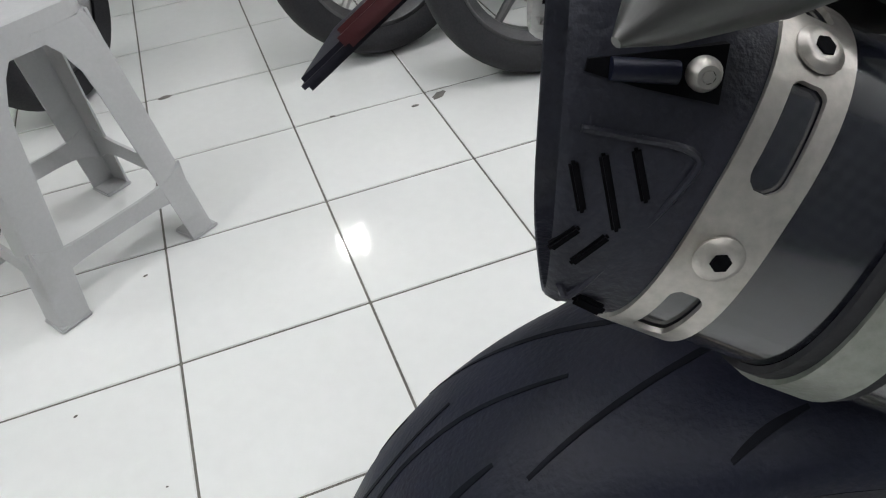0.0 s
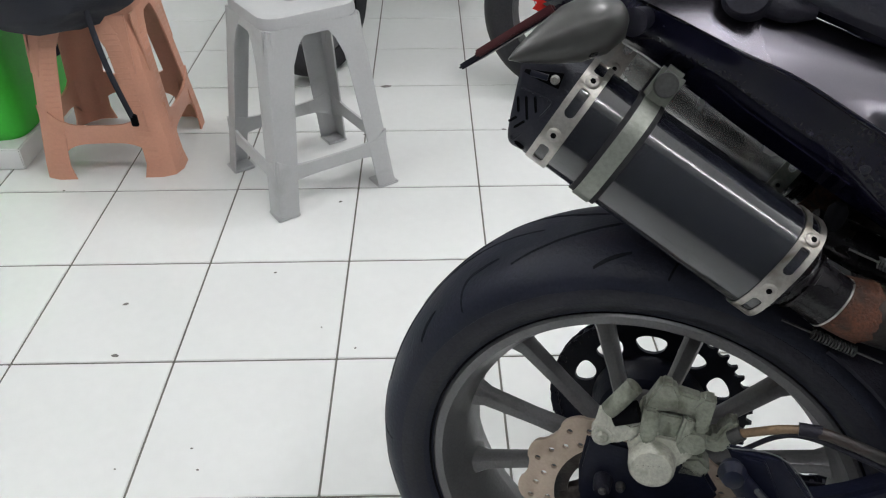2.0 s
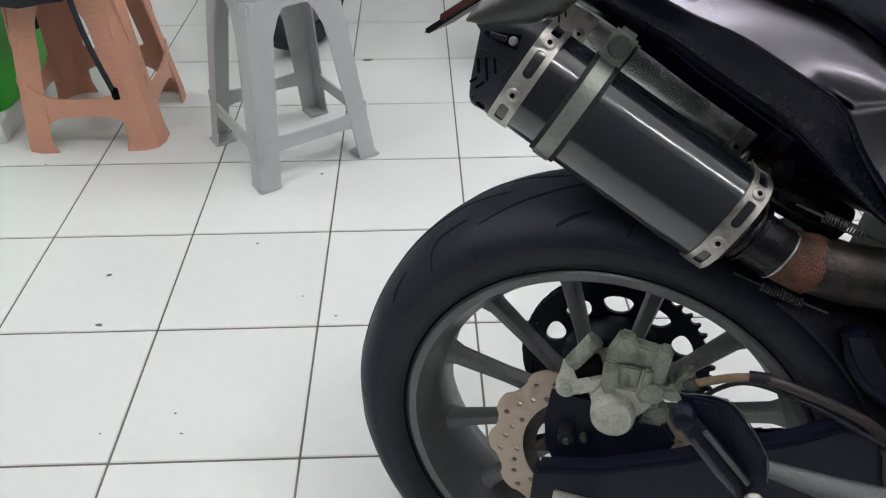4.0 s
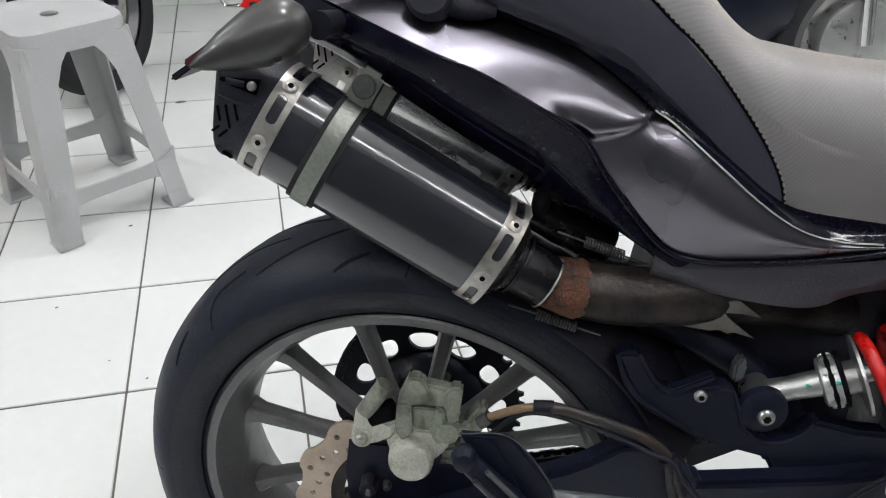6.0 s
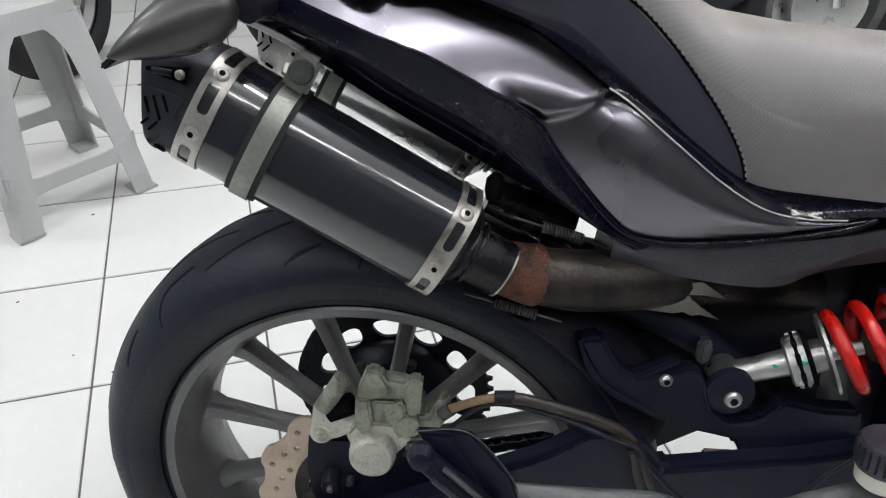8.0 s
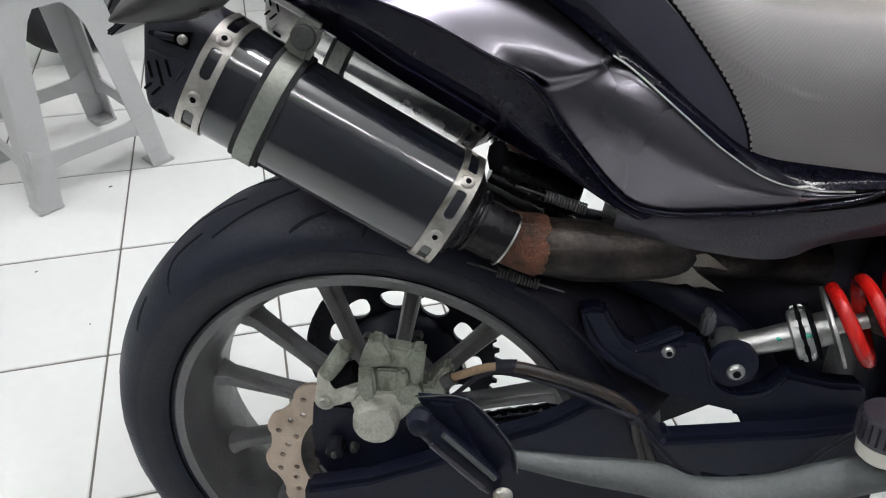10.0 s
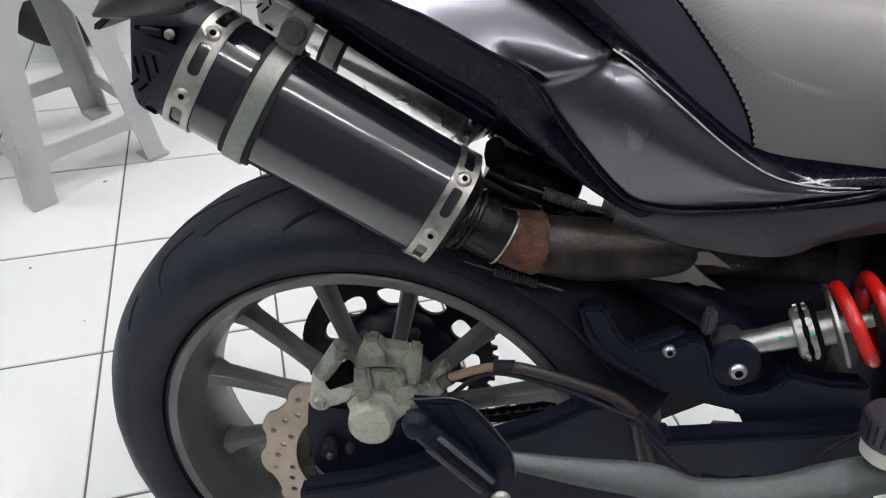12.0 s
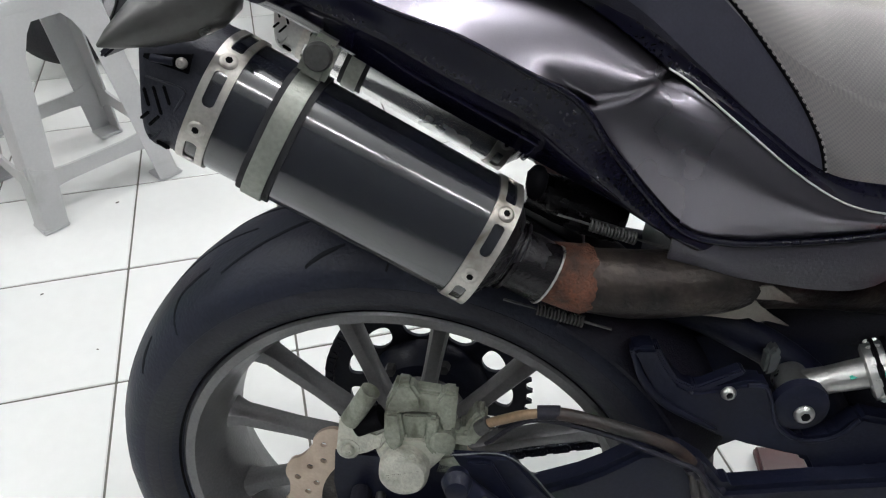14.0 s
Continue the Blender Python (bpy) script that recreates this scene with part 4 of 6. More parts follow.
# ---- tail, panels and seat
def tail():
    under = [(-0.145, -0.085, 0.545), (-0.100, -0.125, 0.532), (-0.055, -0.145, 0.520), (0.005, -0.150, 0.489), (0.062, -0.150, 0.456), (0.120, -0.150, 0.425), (0.175, -0.150, 0.396), (0.231, -0.150, 0.366), (0.272, -0.150, 0.340)]
    plow = [(-0.10, -0.124, 0.575), (-0.031, -0.175, 0.554), (0.039, -0.189, 0.528), (0.087, -0.191, 0.512), (0.136, -0.190, 0.488), (0.179, -0.182, 0.465), (0.2116, -0.169, 0.4215), (0.267, -0.159, 0.3625), (0.3066, -0.157, 0.3490)]
    mid = [tuple((np.array(a) + np.array(b)) / 2 + np.array((0, -0.010, -0.004))) for a, b in zip(under, plow)]
    lower = sheet([under, mid, plow], 60, 6, 0.004)
    body = part("tail_fairing", lower.copy(), M_GLOSS, bike, "gloss black lower tail fairing")
    part("left_fairing", mirrored(lower), M_GLOSS, body)
    lower.free()
    bolt("fairing_screw", (0.158, -0.178, 0.444), (0, -1, 0.2), 0.0045, 0.002, M_BLACK, body)
    # painted side panel: one convex sweep from the tail to below the seat
    low = [(-0.0986, -0.126, 0.5772), (-0.0305, -0.176, 0.5567), (0.0394, -0.19, 0.5309), (0.0867, -0.192, 0.5151), (0.1361, -0.191, 0.4911), (0.1791, -0.183, 0.4676), (0.2116, -0.172, 0.4235), (0.267, -0.162, 0.3641),
           (0.3066, -0.160, 0.3506), (0.3578, -0.161, 0.3528), (0.4072, -0.164, 0.3603), (0.471, -0.166, 0.3734), (0.4907, -0.167, 0.3786)]
    top = [(-0.0606, -0.088, 0.61), (0.0313, -0.128, 0.5793), (0.0807, -0.136, 0.5616), (0.1305, -0.14, 0.546), (0.1821, -0.144, 0.5276), (0.2440, -0.158, 0.4864), (0.2620, -0.166, 0.4758), (0.3040, -0.171, 0.4442),
           (0.3490, -0.172, 0.4108), (0.3900, -0.170, 0.3880), (0.4290, -0.167, 0.3786), (0.4685, -0.165, 0.3783), (0.4902, -0.166, 0.3809)]
    bulge = [0.003, 0.004, 0.004, 0.005, 0.006, 0.007, 0.008, 0.009, 0.009, 0.007, 0.004, 0.002, 0.0]
    third = [tuple(np.array(a) * 0.64 + np.array(b) * 0.36 + np.array((0, -k * 0.72, 0))) for a, b, k in zip(low, top, bulge)]
    upper = [tuple(np.array(a) * 0.30 + np.array(b) * 0.70 + np.array((0, -k, 0))) for a, b, k in zip(low, top, bulge)]
    up = sheet([low, third, upper, top], 150, 14, 0.004)
    for v in up.verts:
        fold = float(np.interp(v.co.x, (0.140, 0.155, 0.172, 0.190, 0.2166, 0.245, 0.27), (0.502, 0.4895, 0.4745, 0.4630, 0.4690, 0.4820, 0.490))) - v.co.z
        k = max(0.0, min(1.0, fold / 0.010 + 0.5))
        ends = max(0.0, min(1.0, (v.co.x - 0.150) / 0.035)) * max(0.0, min(1.0, (0.36 - v.co.x) / 0.10))
        v.co.y += 0.0075 * k * k * (3 - 2 * k) * math.exp(-max(0.0, fold) / 0.045) * ends
    part("tail_panel", up.copy(), M_PANEL, body, "glossy dark grey side panel from the tail to below the seat", sharp=60)
    part("left_tail_panel", mirrored(up), M_PANEL, body, sharp=60)
    up.free()
    # gloss black seam between panel and side cover, and the matt cover below it
    rim = tube([(-0.0305, -0.175, 0.5547), (0.0394, -0.189, 0.5289), (0.0867, -0.191, 0.5131), (0.1361, -0.190, 0.4886), (0.179, -0.182, 0.4640), (0.2116, -0.172, 0.4205), (0.267, -0.163, 0.3610), (0.3066, -0.161, 0.3474), (0.3578, -0.162, 0.3495), (0.4072, -0.165, 0.3568), (0.4705, -0.167, 0.3704), (0.494, -0.167, 0.3810)], [0.0012, 0.0016, 0.0018, 0.0022, 0.0028, 0.0034, 0.0034, 0.0034, 0.0034, 0.0034, 0.003, 0.003], 10, 90)
    part("fairing_ridge", tube([(-0.036, -0.158, 0.545), (0.001, -0.170, 0.516), (0.050, -0.173, 0.483), (0.092, -0.173, 0.460), (0.15, -0.172, 0.428)], 0.0016, 8, 40), M_GLOSS, body)
    part("panel_seam", rim, M_GLOSS, body)
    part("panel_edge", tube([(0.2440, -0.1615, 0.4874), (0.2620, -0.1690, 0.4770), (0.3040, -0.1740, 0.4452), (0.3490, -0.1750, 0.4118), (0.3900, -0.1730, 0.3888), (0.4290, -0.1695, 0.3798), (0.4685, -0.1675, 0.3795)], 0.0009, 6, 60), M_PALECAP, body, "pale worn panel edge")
    top = [(0.2656, -0.159, 0.3587), (0.3048, -0.159, 0.3455), (0.3563, -0.160, 0.3475), (0.4079, -0.162, 0.3525), (0.480, -0.165, 0.3648), (0.570, -0.166, 0.3870), (0.70, -0.16, 0.41)]
    low = [(0.266, -0.150, 0.326), (0.305, -0.152, 0.315), (0.349, -0.152, 0.308), (0.390, -0.156, 0.305), (0.430, -0.155, 0.307), (0.486, -0.152, 0.328), (0.70, -0.14, 0.36)]
    cm = [tuple((np.array(a) + np.array(b)) / 2 + np.array((0, -0.004, 0))) for a, b in zip(top, low)]
    cover = sheet([top, cm, low], 44, 5, 0.004)
    part("side_cover", cover.copy(), M_COVER, body, "matt dark grey plastic side cover")
    part("left_side_cover", mirrored(cover), M_COVER, body)
    cover.free()
    # underside and rear closing piece
    rings = []
    for a in spline(under, 24):
        rings.append([(a[0], y, a[2] + 0.004) for y in np.linspace(a[1], 0.035, 8)] + [(a[0], y, a[2] + 0.008) for y in np.linspace(0.035, a[1], 8)])
    part("under_tray", skin(bmesh.new(), rings), M_BLACK, body)
    return body


body = tail()


# heights of the seat's lower edge and of its ridge, along its length
SEAT_LOW = [(-0.05, 0.606), (0.082, 0.581), (0.155, 0.558), (0.210, 0.537), (0.264, 0.492), (0.321, 0.445), (0.367, 0.412), (0.389, 0.405), (0.440, 0.401), (0.481, 0.398), (0.60, 0.392), (0.80, 0.40)]
SEAT_TOP = [(-0.05, 0.665), (0.05, 0.672), (0.18, 0.662), (0.26, 0.628), (0.31, 0.572), (0.35, 0.546), (0.45, 0.532), (0.60, 0.525), (0.80, 0.542)]

SQUARE = 0.64    # how square the section of the seat is: 1 is round


def height(table, x):
    return float(np.interp(x, [p[0] for p in table], [p[1] for p in table]))


def soft(table, x):
    return sum(height(table, x + k) for k in (-0.02, -0.012, -0.006, 0, 0.006, 0.012, 0.02)) / 7


def seat_point(x, u, lift=0.0):
    """A point of the seat's skin: u from -1 at its right edge over the ridge to 1 at its left."""
    lo, hi = soft(SEAT_LOW, x), soft(SEAT_TOP, x)
    g = abs(u) * math.pi / 2
    half = 0.163 + MIDDLE
    y = half * math.sin(g) ** 0.66
    z = lo + (hi - lo) * math.cos(g) ** SQUARE
    return (x, MIDDLE + math.copysign(y + lift * math.sin(g), u), z + lift * math.cos(g))


SEAM = spline([(0.120, 0.662), (0.160, 0.634), (0.195, 0.606), (0.225, 0.583), (0.249, 0.563), (0.271, 0.546), (0.297, 0.521), (0.322, 0.493), (0.341, 0.470), (0.357, 0.447), (0.368, 0.426), (0.373, 0.404)], 120)


def skin_turn(x, z):
    """How far round the seat's section, from the ridge at 0 to its edge at 1, a height lies."""
    lo, hi = soft(SEAT_LOW, x), soft(SEAT_TOP, x)
    k = max(0.0, min(1.0, (z - lo) / (hi - lo))) ** (1 / SQUARE)
    return math.acos(k) / (math.pi / 2)


def seat():
    turns = [skin_turn(x, z) for x, z in SEAM]
    def seam_x(u):
        return float(np.interp(abs(u), turns, SEAM[:, 0]))
    us = np.linspace(-1, 1, 81)

    def grid(start, end, nx):
        bm = bmesh.new()
        rings = []
        for t in np.linspace(0, 1, nx):
            r = [seat_point(start(u) + (end(u) - start(u)) * t, u) for u in us]
            rings.append(r + [(p[0], MIDDLE + (p[1] - MIDDLE) * 0.9, p[2] - 0.012) for p in r[::-1]])
        skin(bm, rings)
        uv = bm.loops.layers.uv.new("weave")
        for f in bm.faces:
            for q in f.loops:
                p = q.vert.co
                s = math.atan2(p.y - MIDDLE, max(0.001, p.z - soft(SEAT_LOW, p.x) + 0.02))
                q[uv].uv = (p.x + 0.35 * p.z, s * 0.15)
        return bm
    s = part("rider_seat", grid(seam_x, lambda u: 0.80, 64), M_VINYL, bike, "grey-black textured vinyl rider seat with stitched seam", sharp=50)
    part("pillion_seat", grid(lambda u: -0.05, seam_x, 56), M_SMOOTHVINYL, s, "smooth dark vinyl pillion seat", sharp=50)
    for side in (-1, 1):
        line = [seat_point(x, side * u, 0.0002) for (x, z), u in zip(SEAM[18:], turns[18:])]
        part("seam_piping", tube(line[::5], 0.0016, 8, 60), M_DARK, s)
    fine = spline(SEAM[24:], 190)
    for i in range(0, 186, 4):
        a, b = (seat_point(x + 0.0008, -skin_turn(x + 0.0008, z + 0.0004), 0.0022) for x, z in (fine[i], fine[i + 2]))
        part("stitch", tube([a, b], 0.0009, 5), M_THREAD, s)
    # gloss black strip between seat and panels
    edge = [(-0.0533, -0.088, 0.606), (0.0312, -0.129, 0.5812), (0.1304, -0.141, 0.5479), (0.1822, -0.145, 0.5295), (0.2440, -0.160, 0.4884), (0.3040, -0.173, 0.4462), (0.3490, -0.174, 0.4128), (0.3900, -0.172, 0.3893), (0.4310, -0.169, 0.3806), (0.4891, -0.168, 0.3836), (0.60, -0.168, 0.392)]
    top = [(-0.04, -0.095, 0.625), (0.060, -0.150, 0.594), (0.155, -0.158, 0.564), (0.210, -0.161, 0.541), (0.264, -0.162, 0.497), (0.321, -0.162, 0.450), (0.367, -0.162, 0.417), (0.395, -0.162, 0.408), (0.44, -0.162, 0.404), (0.49, -0.162, 0.400), (0.60, -0.16, 0.398)]
    mid = [tuple((np.array(a) + np.array(b)) / 2 + np.array((0, 0.003, -0.001))) for a, b in zip(edge, top)]
    strip = sheet([edge, mid, top], 60, 4, 0.004)
    part("seat_trim", strip.copy(), M_GLOSS, bike, "gloss black trim strip under the seat")
    part("left_seat_trim", mirrored(strip), M_GLOSS, bike)
    strip.free()
    # mount of the grab handle: a short black drum with a flat foot
    drum = revolve([(-0.018, 0.010), (-0.018, 0.018), (-0.014, 0.0205), (0.024, 0.0205)], (0.038, -0.158, 0.570), (0.10, 1, -0.35), 28)
    mount = part("grab_handle", drum, M_BLACK, bike, "black grab handle mount")
    part("foot", tube([(0.045, -0.152, 0.574), (0.070, -0.154, 0.566), (0.094, -0.148, 0.565)], [0.017, 0.015, 0.009], 16, 20, flat=0.7), M_BLACK, mount)
    part("rib", tube([(0.050, -0.1745, 0.580), (0.052, -0.1755, 0.566)], 0.0022, 8), M_COVER, mount)


seat()


def rear_lights():
    # indicator: a pointed teardrop body on a short stalk
    axis0, axis1 = Vector((-0.058, -0.218, 0.553)), Vector((-0.140, -0.264, 0.513))
    d = (axis1 - axis0).normalized()
    bm = revolve([(0.0, 0.010), (0.008, 0.020), (0.024, 0.0250), (0.046, 0.0235), (0.070, 0.0160), (0.092, 0.0065), (0.101, 0.001)], axis0, d, 32)
    i1 = part("indicator", bm, M_SMOKE, bike, "grey smoked teardrop indicator")
    part("stalk", tube([(-0.050, -0.208, 0.546), (-0.040, -0.16, 0.548), (-0.03, -0.11, 0.552)], [0.012, 0.009, 0.012], 14), M_BLACK, i1)
    part("stalk", moved(tube([(-0.050, -0.208, 0.546), (-0.040, -0.16, 0.548), (-0.03, -0.11, 0.552)], [0.012, 0.009, 0.012], 14), Matrix.Translation((0, 2 * MIDDLE, 0)) @ Matrix.Diagonal((1, -1, 1, 1))), M_BLACK,
         part("indicator", moved(revolve([(0.0, 0.010), (0.008, 0.020), (0.024, 0.0250), (0.046, 0.0235), (0.070, 0.0160), (0.092, 0.0065), (0.101, 0.001)], axis0, d, 32), Matrix.Translation((0, 2 * MIDDLE, 0)) @ Matrix.Diagonal((1, -1, 1, 1))), M_SMOKE, bike, "grey smoked teardrop indicator"))
    part("tail_light", prism([(-0.165, 0.540), (-0.120, 0.528), (-0.085, 0.548), (-0.09, 0.585), (-0.14, 0.58)], -0.075, 0.075, 0.008), M_REDLENS, bike, "bright red tail light lens")
    # plate holder: a flat arm that reaches back and down, with a reflector at its end
    arm = part("plate_holder", moved(box((0.120, 0.11, 0.006), (0, 0, 0), 0.002), pose(-0.170, -0.055, 0.512, 0, -36, 0)), M_BLACK, bike, "black plate holder with a dark red reflector strip")
    part("reflector", moved(box((0.09, 0.006, 0.008), (0, 0, 0), 0.002), pose(-0.165, -0.113, 0.519, 0, -36, 0)), M_RED, arm, "dark red reflector strip")


rear_lights()


def shock():
    a, b = Vector((0.402, -0.135, 0.194)), Vector((0.730, -0.206, 0.350))
    d = (b - a).normalized()
    u = d.orthogonal().normalized()
    w = d.cross(u)
    s = part("shock_absorber", tube([a, a.lerp(b, 0.10), a.lerp(b, 0.18)], [0.014, 0.0125, 0.012], 24), M_BAREALU, bike, "silver shock absorber with a red coil spring")
    part("eyelet", revolve([(-0.016, 0.008), (-0.016, 0.0165), (0.016, 0.0165), (0.016, 0.008)], a, (0, 1, 0), 28), M_BAREALU, s)
    length = (b - a).length
    part("lower_body", revolve([(0.014, 0.0125), (0.022, 0.0122), (0.048, 0.0135), (0.060, 0.0140), (0.062, 0.016)], a, d, 32), M_BAREALU, s)
    part("preload_ring", revolve([(0.060, 0.022), (0.062, 0.0255), (0.080, 0.0255), (0.082, 0.023)], a, d, 14), M_BAREALU, s, "notched silver preload ring with green marks")
    for k in (0.0685, 0.0785):
        part("rubber_ring", revolve([(k, 0.0255), (k + 0.001, 0.0290), (k + 0.004, 0.0290), (k + 0.005, 0.0255)], a, d, 32), M_DARK, s)
    for k in range(9):
        g = 2 * math.pi * k / 9
        part("ring_lug", box((0.012, 0.008, 0.003), (0, 0, 0), 0.001, Matrix((d, (w * math.cos(g) - u * math.sin(g)), u * math.cos(g) + w * math.sin(g))).transposed()), M_BAREALU, s).location = a + d * 0.071 + (u * math.cos(g) + w * math.sin(g)) * 0.0268
    part("shaft", revolve([(0.07, 0.017), (0.100, 0.017), (0.101, 0.008), (length, 0.008)], a, d, 24), M_BAREALU, s)
    part("spring_seat", revolve([(0.095, 0.018), (0.096, 0.038), (0.097, 0.041), (0.100, 0.041), (0.101, 0.031)], a, d, 44), M_BAREALU, s)
    part("green_mark", moved(box((0.010, 0.006, 0.002), (0, 0, 0), 0.0005), Matrix.Translation(a + d * 0.066 + Vector((0, -0.023, 0.013))) @ pose(0, 0, 0, 30, -15, 0)), M_GREEN, s)
    part("green_mark", moved(box((0.010, 0.004, 0.002), (0, 0, 0), 0.0005), Matrix.Translation(a + d * 0.046 + Vector((0, -0.0115, 0.007))) @ pose(0, 0, 0, 40, -20, 0)), M_GREEN, s)
    rings = []
    turns, n, r, wire = 6.3, 190, 0.0390, 0.0070
    for i in range(n + 1):
        t = i / n
        g = 2 * math.pi * turns * t + SPRING_START
        c = a + d * (0.107 + 0.180 * t)
        e = u * math.cos(g) + w * math.sin(g)
        rings.append([c + e * (r + wire * math.cos(q)) + d * wire * math.sin(q) for q in np.linspace(0, 2 * math.pi, 13)[:-1]])
    part("coil_spring", skin(bmesh.new(), rings), M_SPRING, s, "glossy red coil spring")
    part("bump_stop", revolve([(0.13, 0.012), (0.14, 0.020), (0.20, 0.026), (0.23, 0.014)], a, d, 24), M_HOSE, s)
    part("upper_mount", revolve([(0.294, 0.03), (0.298, 0.064), (0.36, 0.064)], a, d, 32), M_REDBODY, s)


SPRING_START = 0.6
shock()


def brackets():
    # cast bracket that carries the shock's lower eye
    out = [(0.2431, 0.2371), (0.2501, 0.2419), (0.2683, 0.2424), (0.278, 0.2253), (0.2924, 0.2056), (0.3044, 0.1990), (0.3256, 0.2026), (0.3515, 0.2102), (0.3688, 0.210), (0.3767, 0.1929), (0.3863, 0.1667), (0.4086, 0.1512),
           (0.4379, 0.1567), (0.4575, 0.1798), (0.5001, 0.1714), (0.5371, 0.1707), (0.5461, 0.1369), (0.4782, 0.1247), (0.4268, 0.110), (0.4157, 0.1293), (0.3632, 0.1402), (0.3337, 0.1492), (0.2786, 0.1762)]
    br = part("shock_bracket", prism(out, -0.158, -0.132, 0.005), M_FRAME, bike, "black cast bracket with two socket bolts")
    bolt("bracket_bolt", (0.335, -0.158, 0.199), (0, -1, 0), 0.0066, 0.005, M_BAREALU, br)
    part("eye_boss", revolve([(-0.1605, 0.014), (-0.1600, 0.020), (-0.1575, 0.0245), (-0.150, 0.0265)], (0.402, 0, 0.186), (0, 1, 0), 32), M_FRAME, br)
    bolt("eye_bolt", (0.404, -0.1605, 0.1815), (0, -1, 0), 0.0088, 0.005, M_BAREALU, br)
    part("raised_fold", tube([(0.3515, -0.1575, 0.2072), (0.3665, -0.158, 0.2065), (0.3750, -0.158, 0.190), (0.3850, -0.158, 0.1650), (0.4086, -0.158, 0.1500), (0.4379, -0.158, 0.1552), (0.455, -0.158, 0.176)], 0.0022, 8, 40), M_FRAME, br)
    part("web", tube([(0.2470, -0.150, 0.2360), (0.2600, -0.156, 0.2060), (0.2830, -0.158, 0.1830), (0.330, -0.159, 0.158)], [0.003, 0.0045, 0.004, 0.002], 10, 30), M_FRAME, br)
    part("web", prism([(0.268, 0.241), (0.290, 0.208), (0.306, 0.2005), (0.345, 0.222), (0.350, 0.2170), (0.308, 0.1905), (0.284, 0.1950), (0.262, 0.222)], -0.1545, -0.140, 0.002), M_FRAME, br)
    part("ear", prism([(0.372, 0.228), (0.3795, 0.236), (0.3855, 0.226), (0.383, 0.206), (0.372, 0.204)], -0.136, -0.120, 0.003), M_GREYRAIL, br)
    part("bolt_socket", revolve([(0, 0.0046), (0.0055, 0.0044)], (0.404, -0.1605, 0.1815), (0, -1, 0), 6), M_DARK, br)
    part("bolt_socket", revolve([(0, 0.0034), (0.0055, 0.0032)], (0.335, -0.158, 0.199), (0, -1, 0), 6), M_DARK, br)
    # inner mudguard over the tyre's front
    mud = []
    for a in np.linspace(radians(21), radians(62), 20):
        r = R_TYRE + 0.016
        row = []
        for y in np.linspace(-0.098, 0.098, 9):
            drop = 0.045 * (abs(y) / 0.098) ** 2.4
            row.append(((r - drop) * math.cos(a), y, (r - drop) * math.sin(a)))
        mud.append(row + [(p[0] * 1.012, p[1], p[2] * 1.012) for p in row[::-1]])
    part("rear_hugger", skin(bmesh.new(), mud), M_BLACK, bike, "black plastic inner mudguard").matrix_basis = BIKE.inverted() @ WHEEL
    # frame tubes and dark blocks behind the wheel
    fr = part("frame", tube([(0.25, -0.085, 0.262), (0.34, -0.095, 0.235), (0.44, -0.10, 0.17), (0.50, -0.10, 0.05)], 0.018, 14), M_FRAME, bike, "black tubular frame and engine parts")
    part("frame_tube", tube([(0.24, -0.10, 0.255), (0.33, -0.10, 0.30), (0.50, -0.10, 0.34), (0.80, -0.10, 0.40)], 0.016, 14), M_FRAME, fr)
    part("frame_tube", tube([(0.25, 0.085, 0.24), (0.34, 0.095, 0.22), (0.44, 0.10, 0.20), (0.56, 0.10, 0.16)], 0.018, 14), M_FRAME, fr)
    for outline in ([(0.20, 0.265), (0.324, 0.285), (0.324, 0.10), (0.27, 0.10), (0.20, 0.24)], [(0.346, 0.34), (0.54, 0.31), (0.54, 0.085), (0.36, 0.085), (0.346, 0.10)], [(0.322, 0.34), (0.348, 0.34), (0.348, 0.2066), (0.322, 0.2060)], [(0.322, 0.1975), (0.338, 0.2002), (0.348, 0.2002), (0.348, 0.10), (0.322, 0.10)]):
        part("frame_plate", prism(outline, -0.060, -0.048), M_FRAME, fr)
    part("battery_box", box((0.26, 0.17, 0.20), (0.43, 0.02, 0.285), 0.02, Matrix.Rotation(radians(8), 3, "Y")), M_BLACK, fr)
    part("engine_case", box((0.34, 0.24, 0.30), (0.73, 0.0, 0.16), 0.03), M_FRAME, fr)
    part("seat_subframe", box((0.40, 0.22, 0.06), (0.12, 0, 0.515), 0.015, Matrix.Rotation(radians(16), 3, "Y")), M_BLACK, fr)
    part("hose_clip", tube([(0.164, -0.184, 0.186), (0.184, -0.186, 0.1885)], 0.0070, 12), M_BLACK, fr)
    part("brake_hose", tube([(0.120, -0.153, 0.148), (0.131, -0.163, 0.160), (0.150, -0.178, 0.178), (0.172, -0.185, 0.1875)], 0.0046, 10, 20), M_TAN, fr, "tan brake hose")
    part("brake_hose", tube([(0.172, -0.185, 0.1875), (0.1985, -0.189, 0.1874), (0.2531, -0.190, 0.1730), (0.2868, -0.190, 0.1589), (0.3054, -0.190, 0.1401), (0.3179, -0.189, 0.1098), (0.3300, -0.188, 0.0800), (0.3420, -0.186, 0.0450)], 0.0060, 12, 56), M_HOSE, fr, "brown sheathed brake hose")
    part("brake_hose", tube([(0.3040, -0.196, 0.1380), (0.3100, -0.196, 0.1120), (0.3220, -0.195, 0.0800), (0.3320, -0.192, 0.0450)], 0.0042, 10, 24), M_HOSE, fr, "brown sheathed brake hose")
    part("hose_tie", tube([(0.3030, -0.192, 0.1440), (0.3090, -0.192, 0.1350)], 0.0088, 12), M_BLACK, fr)
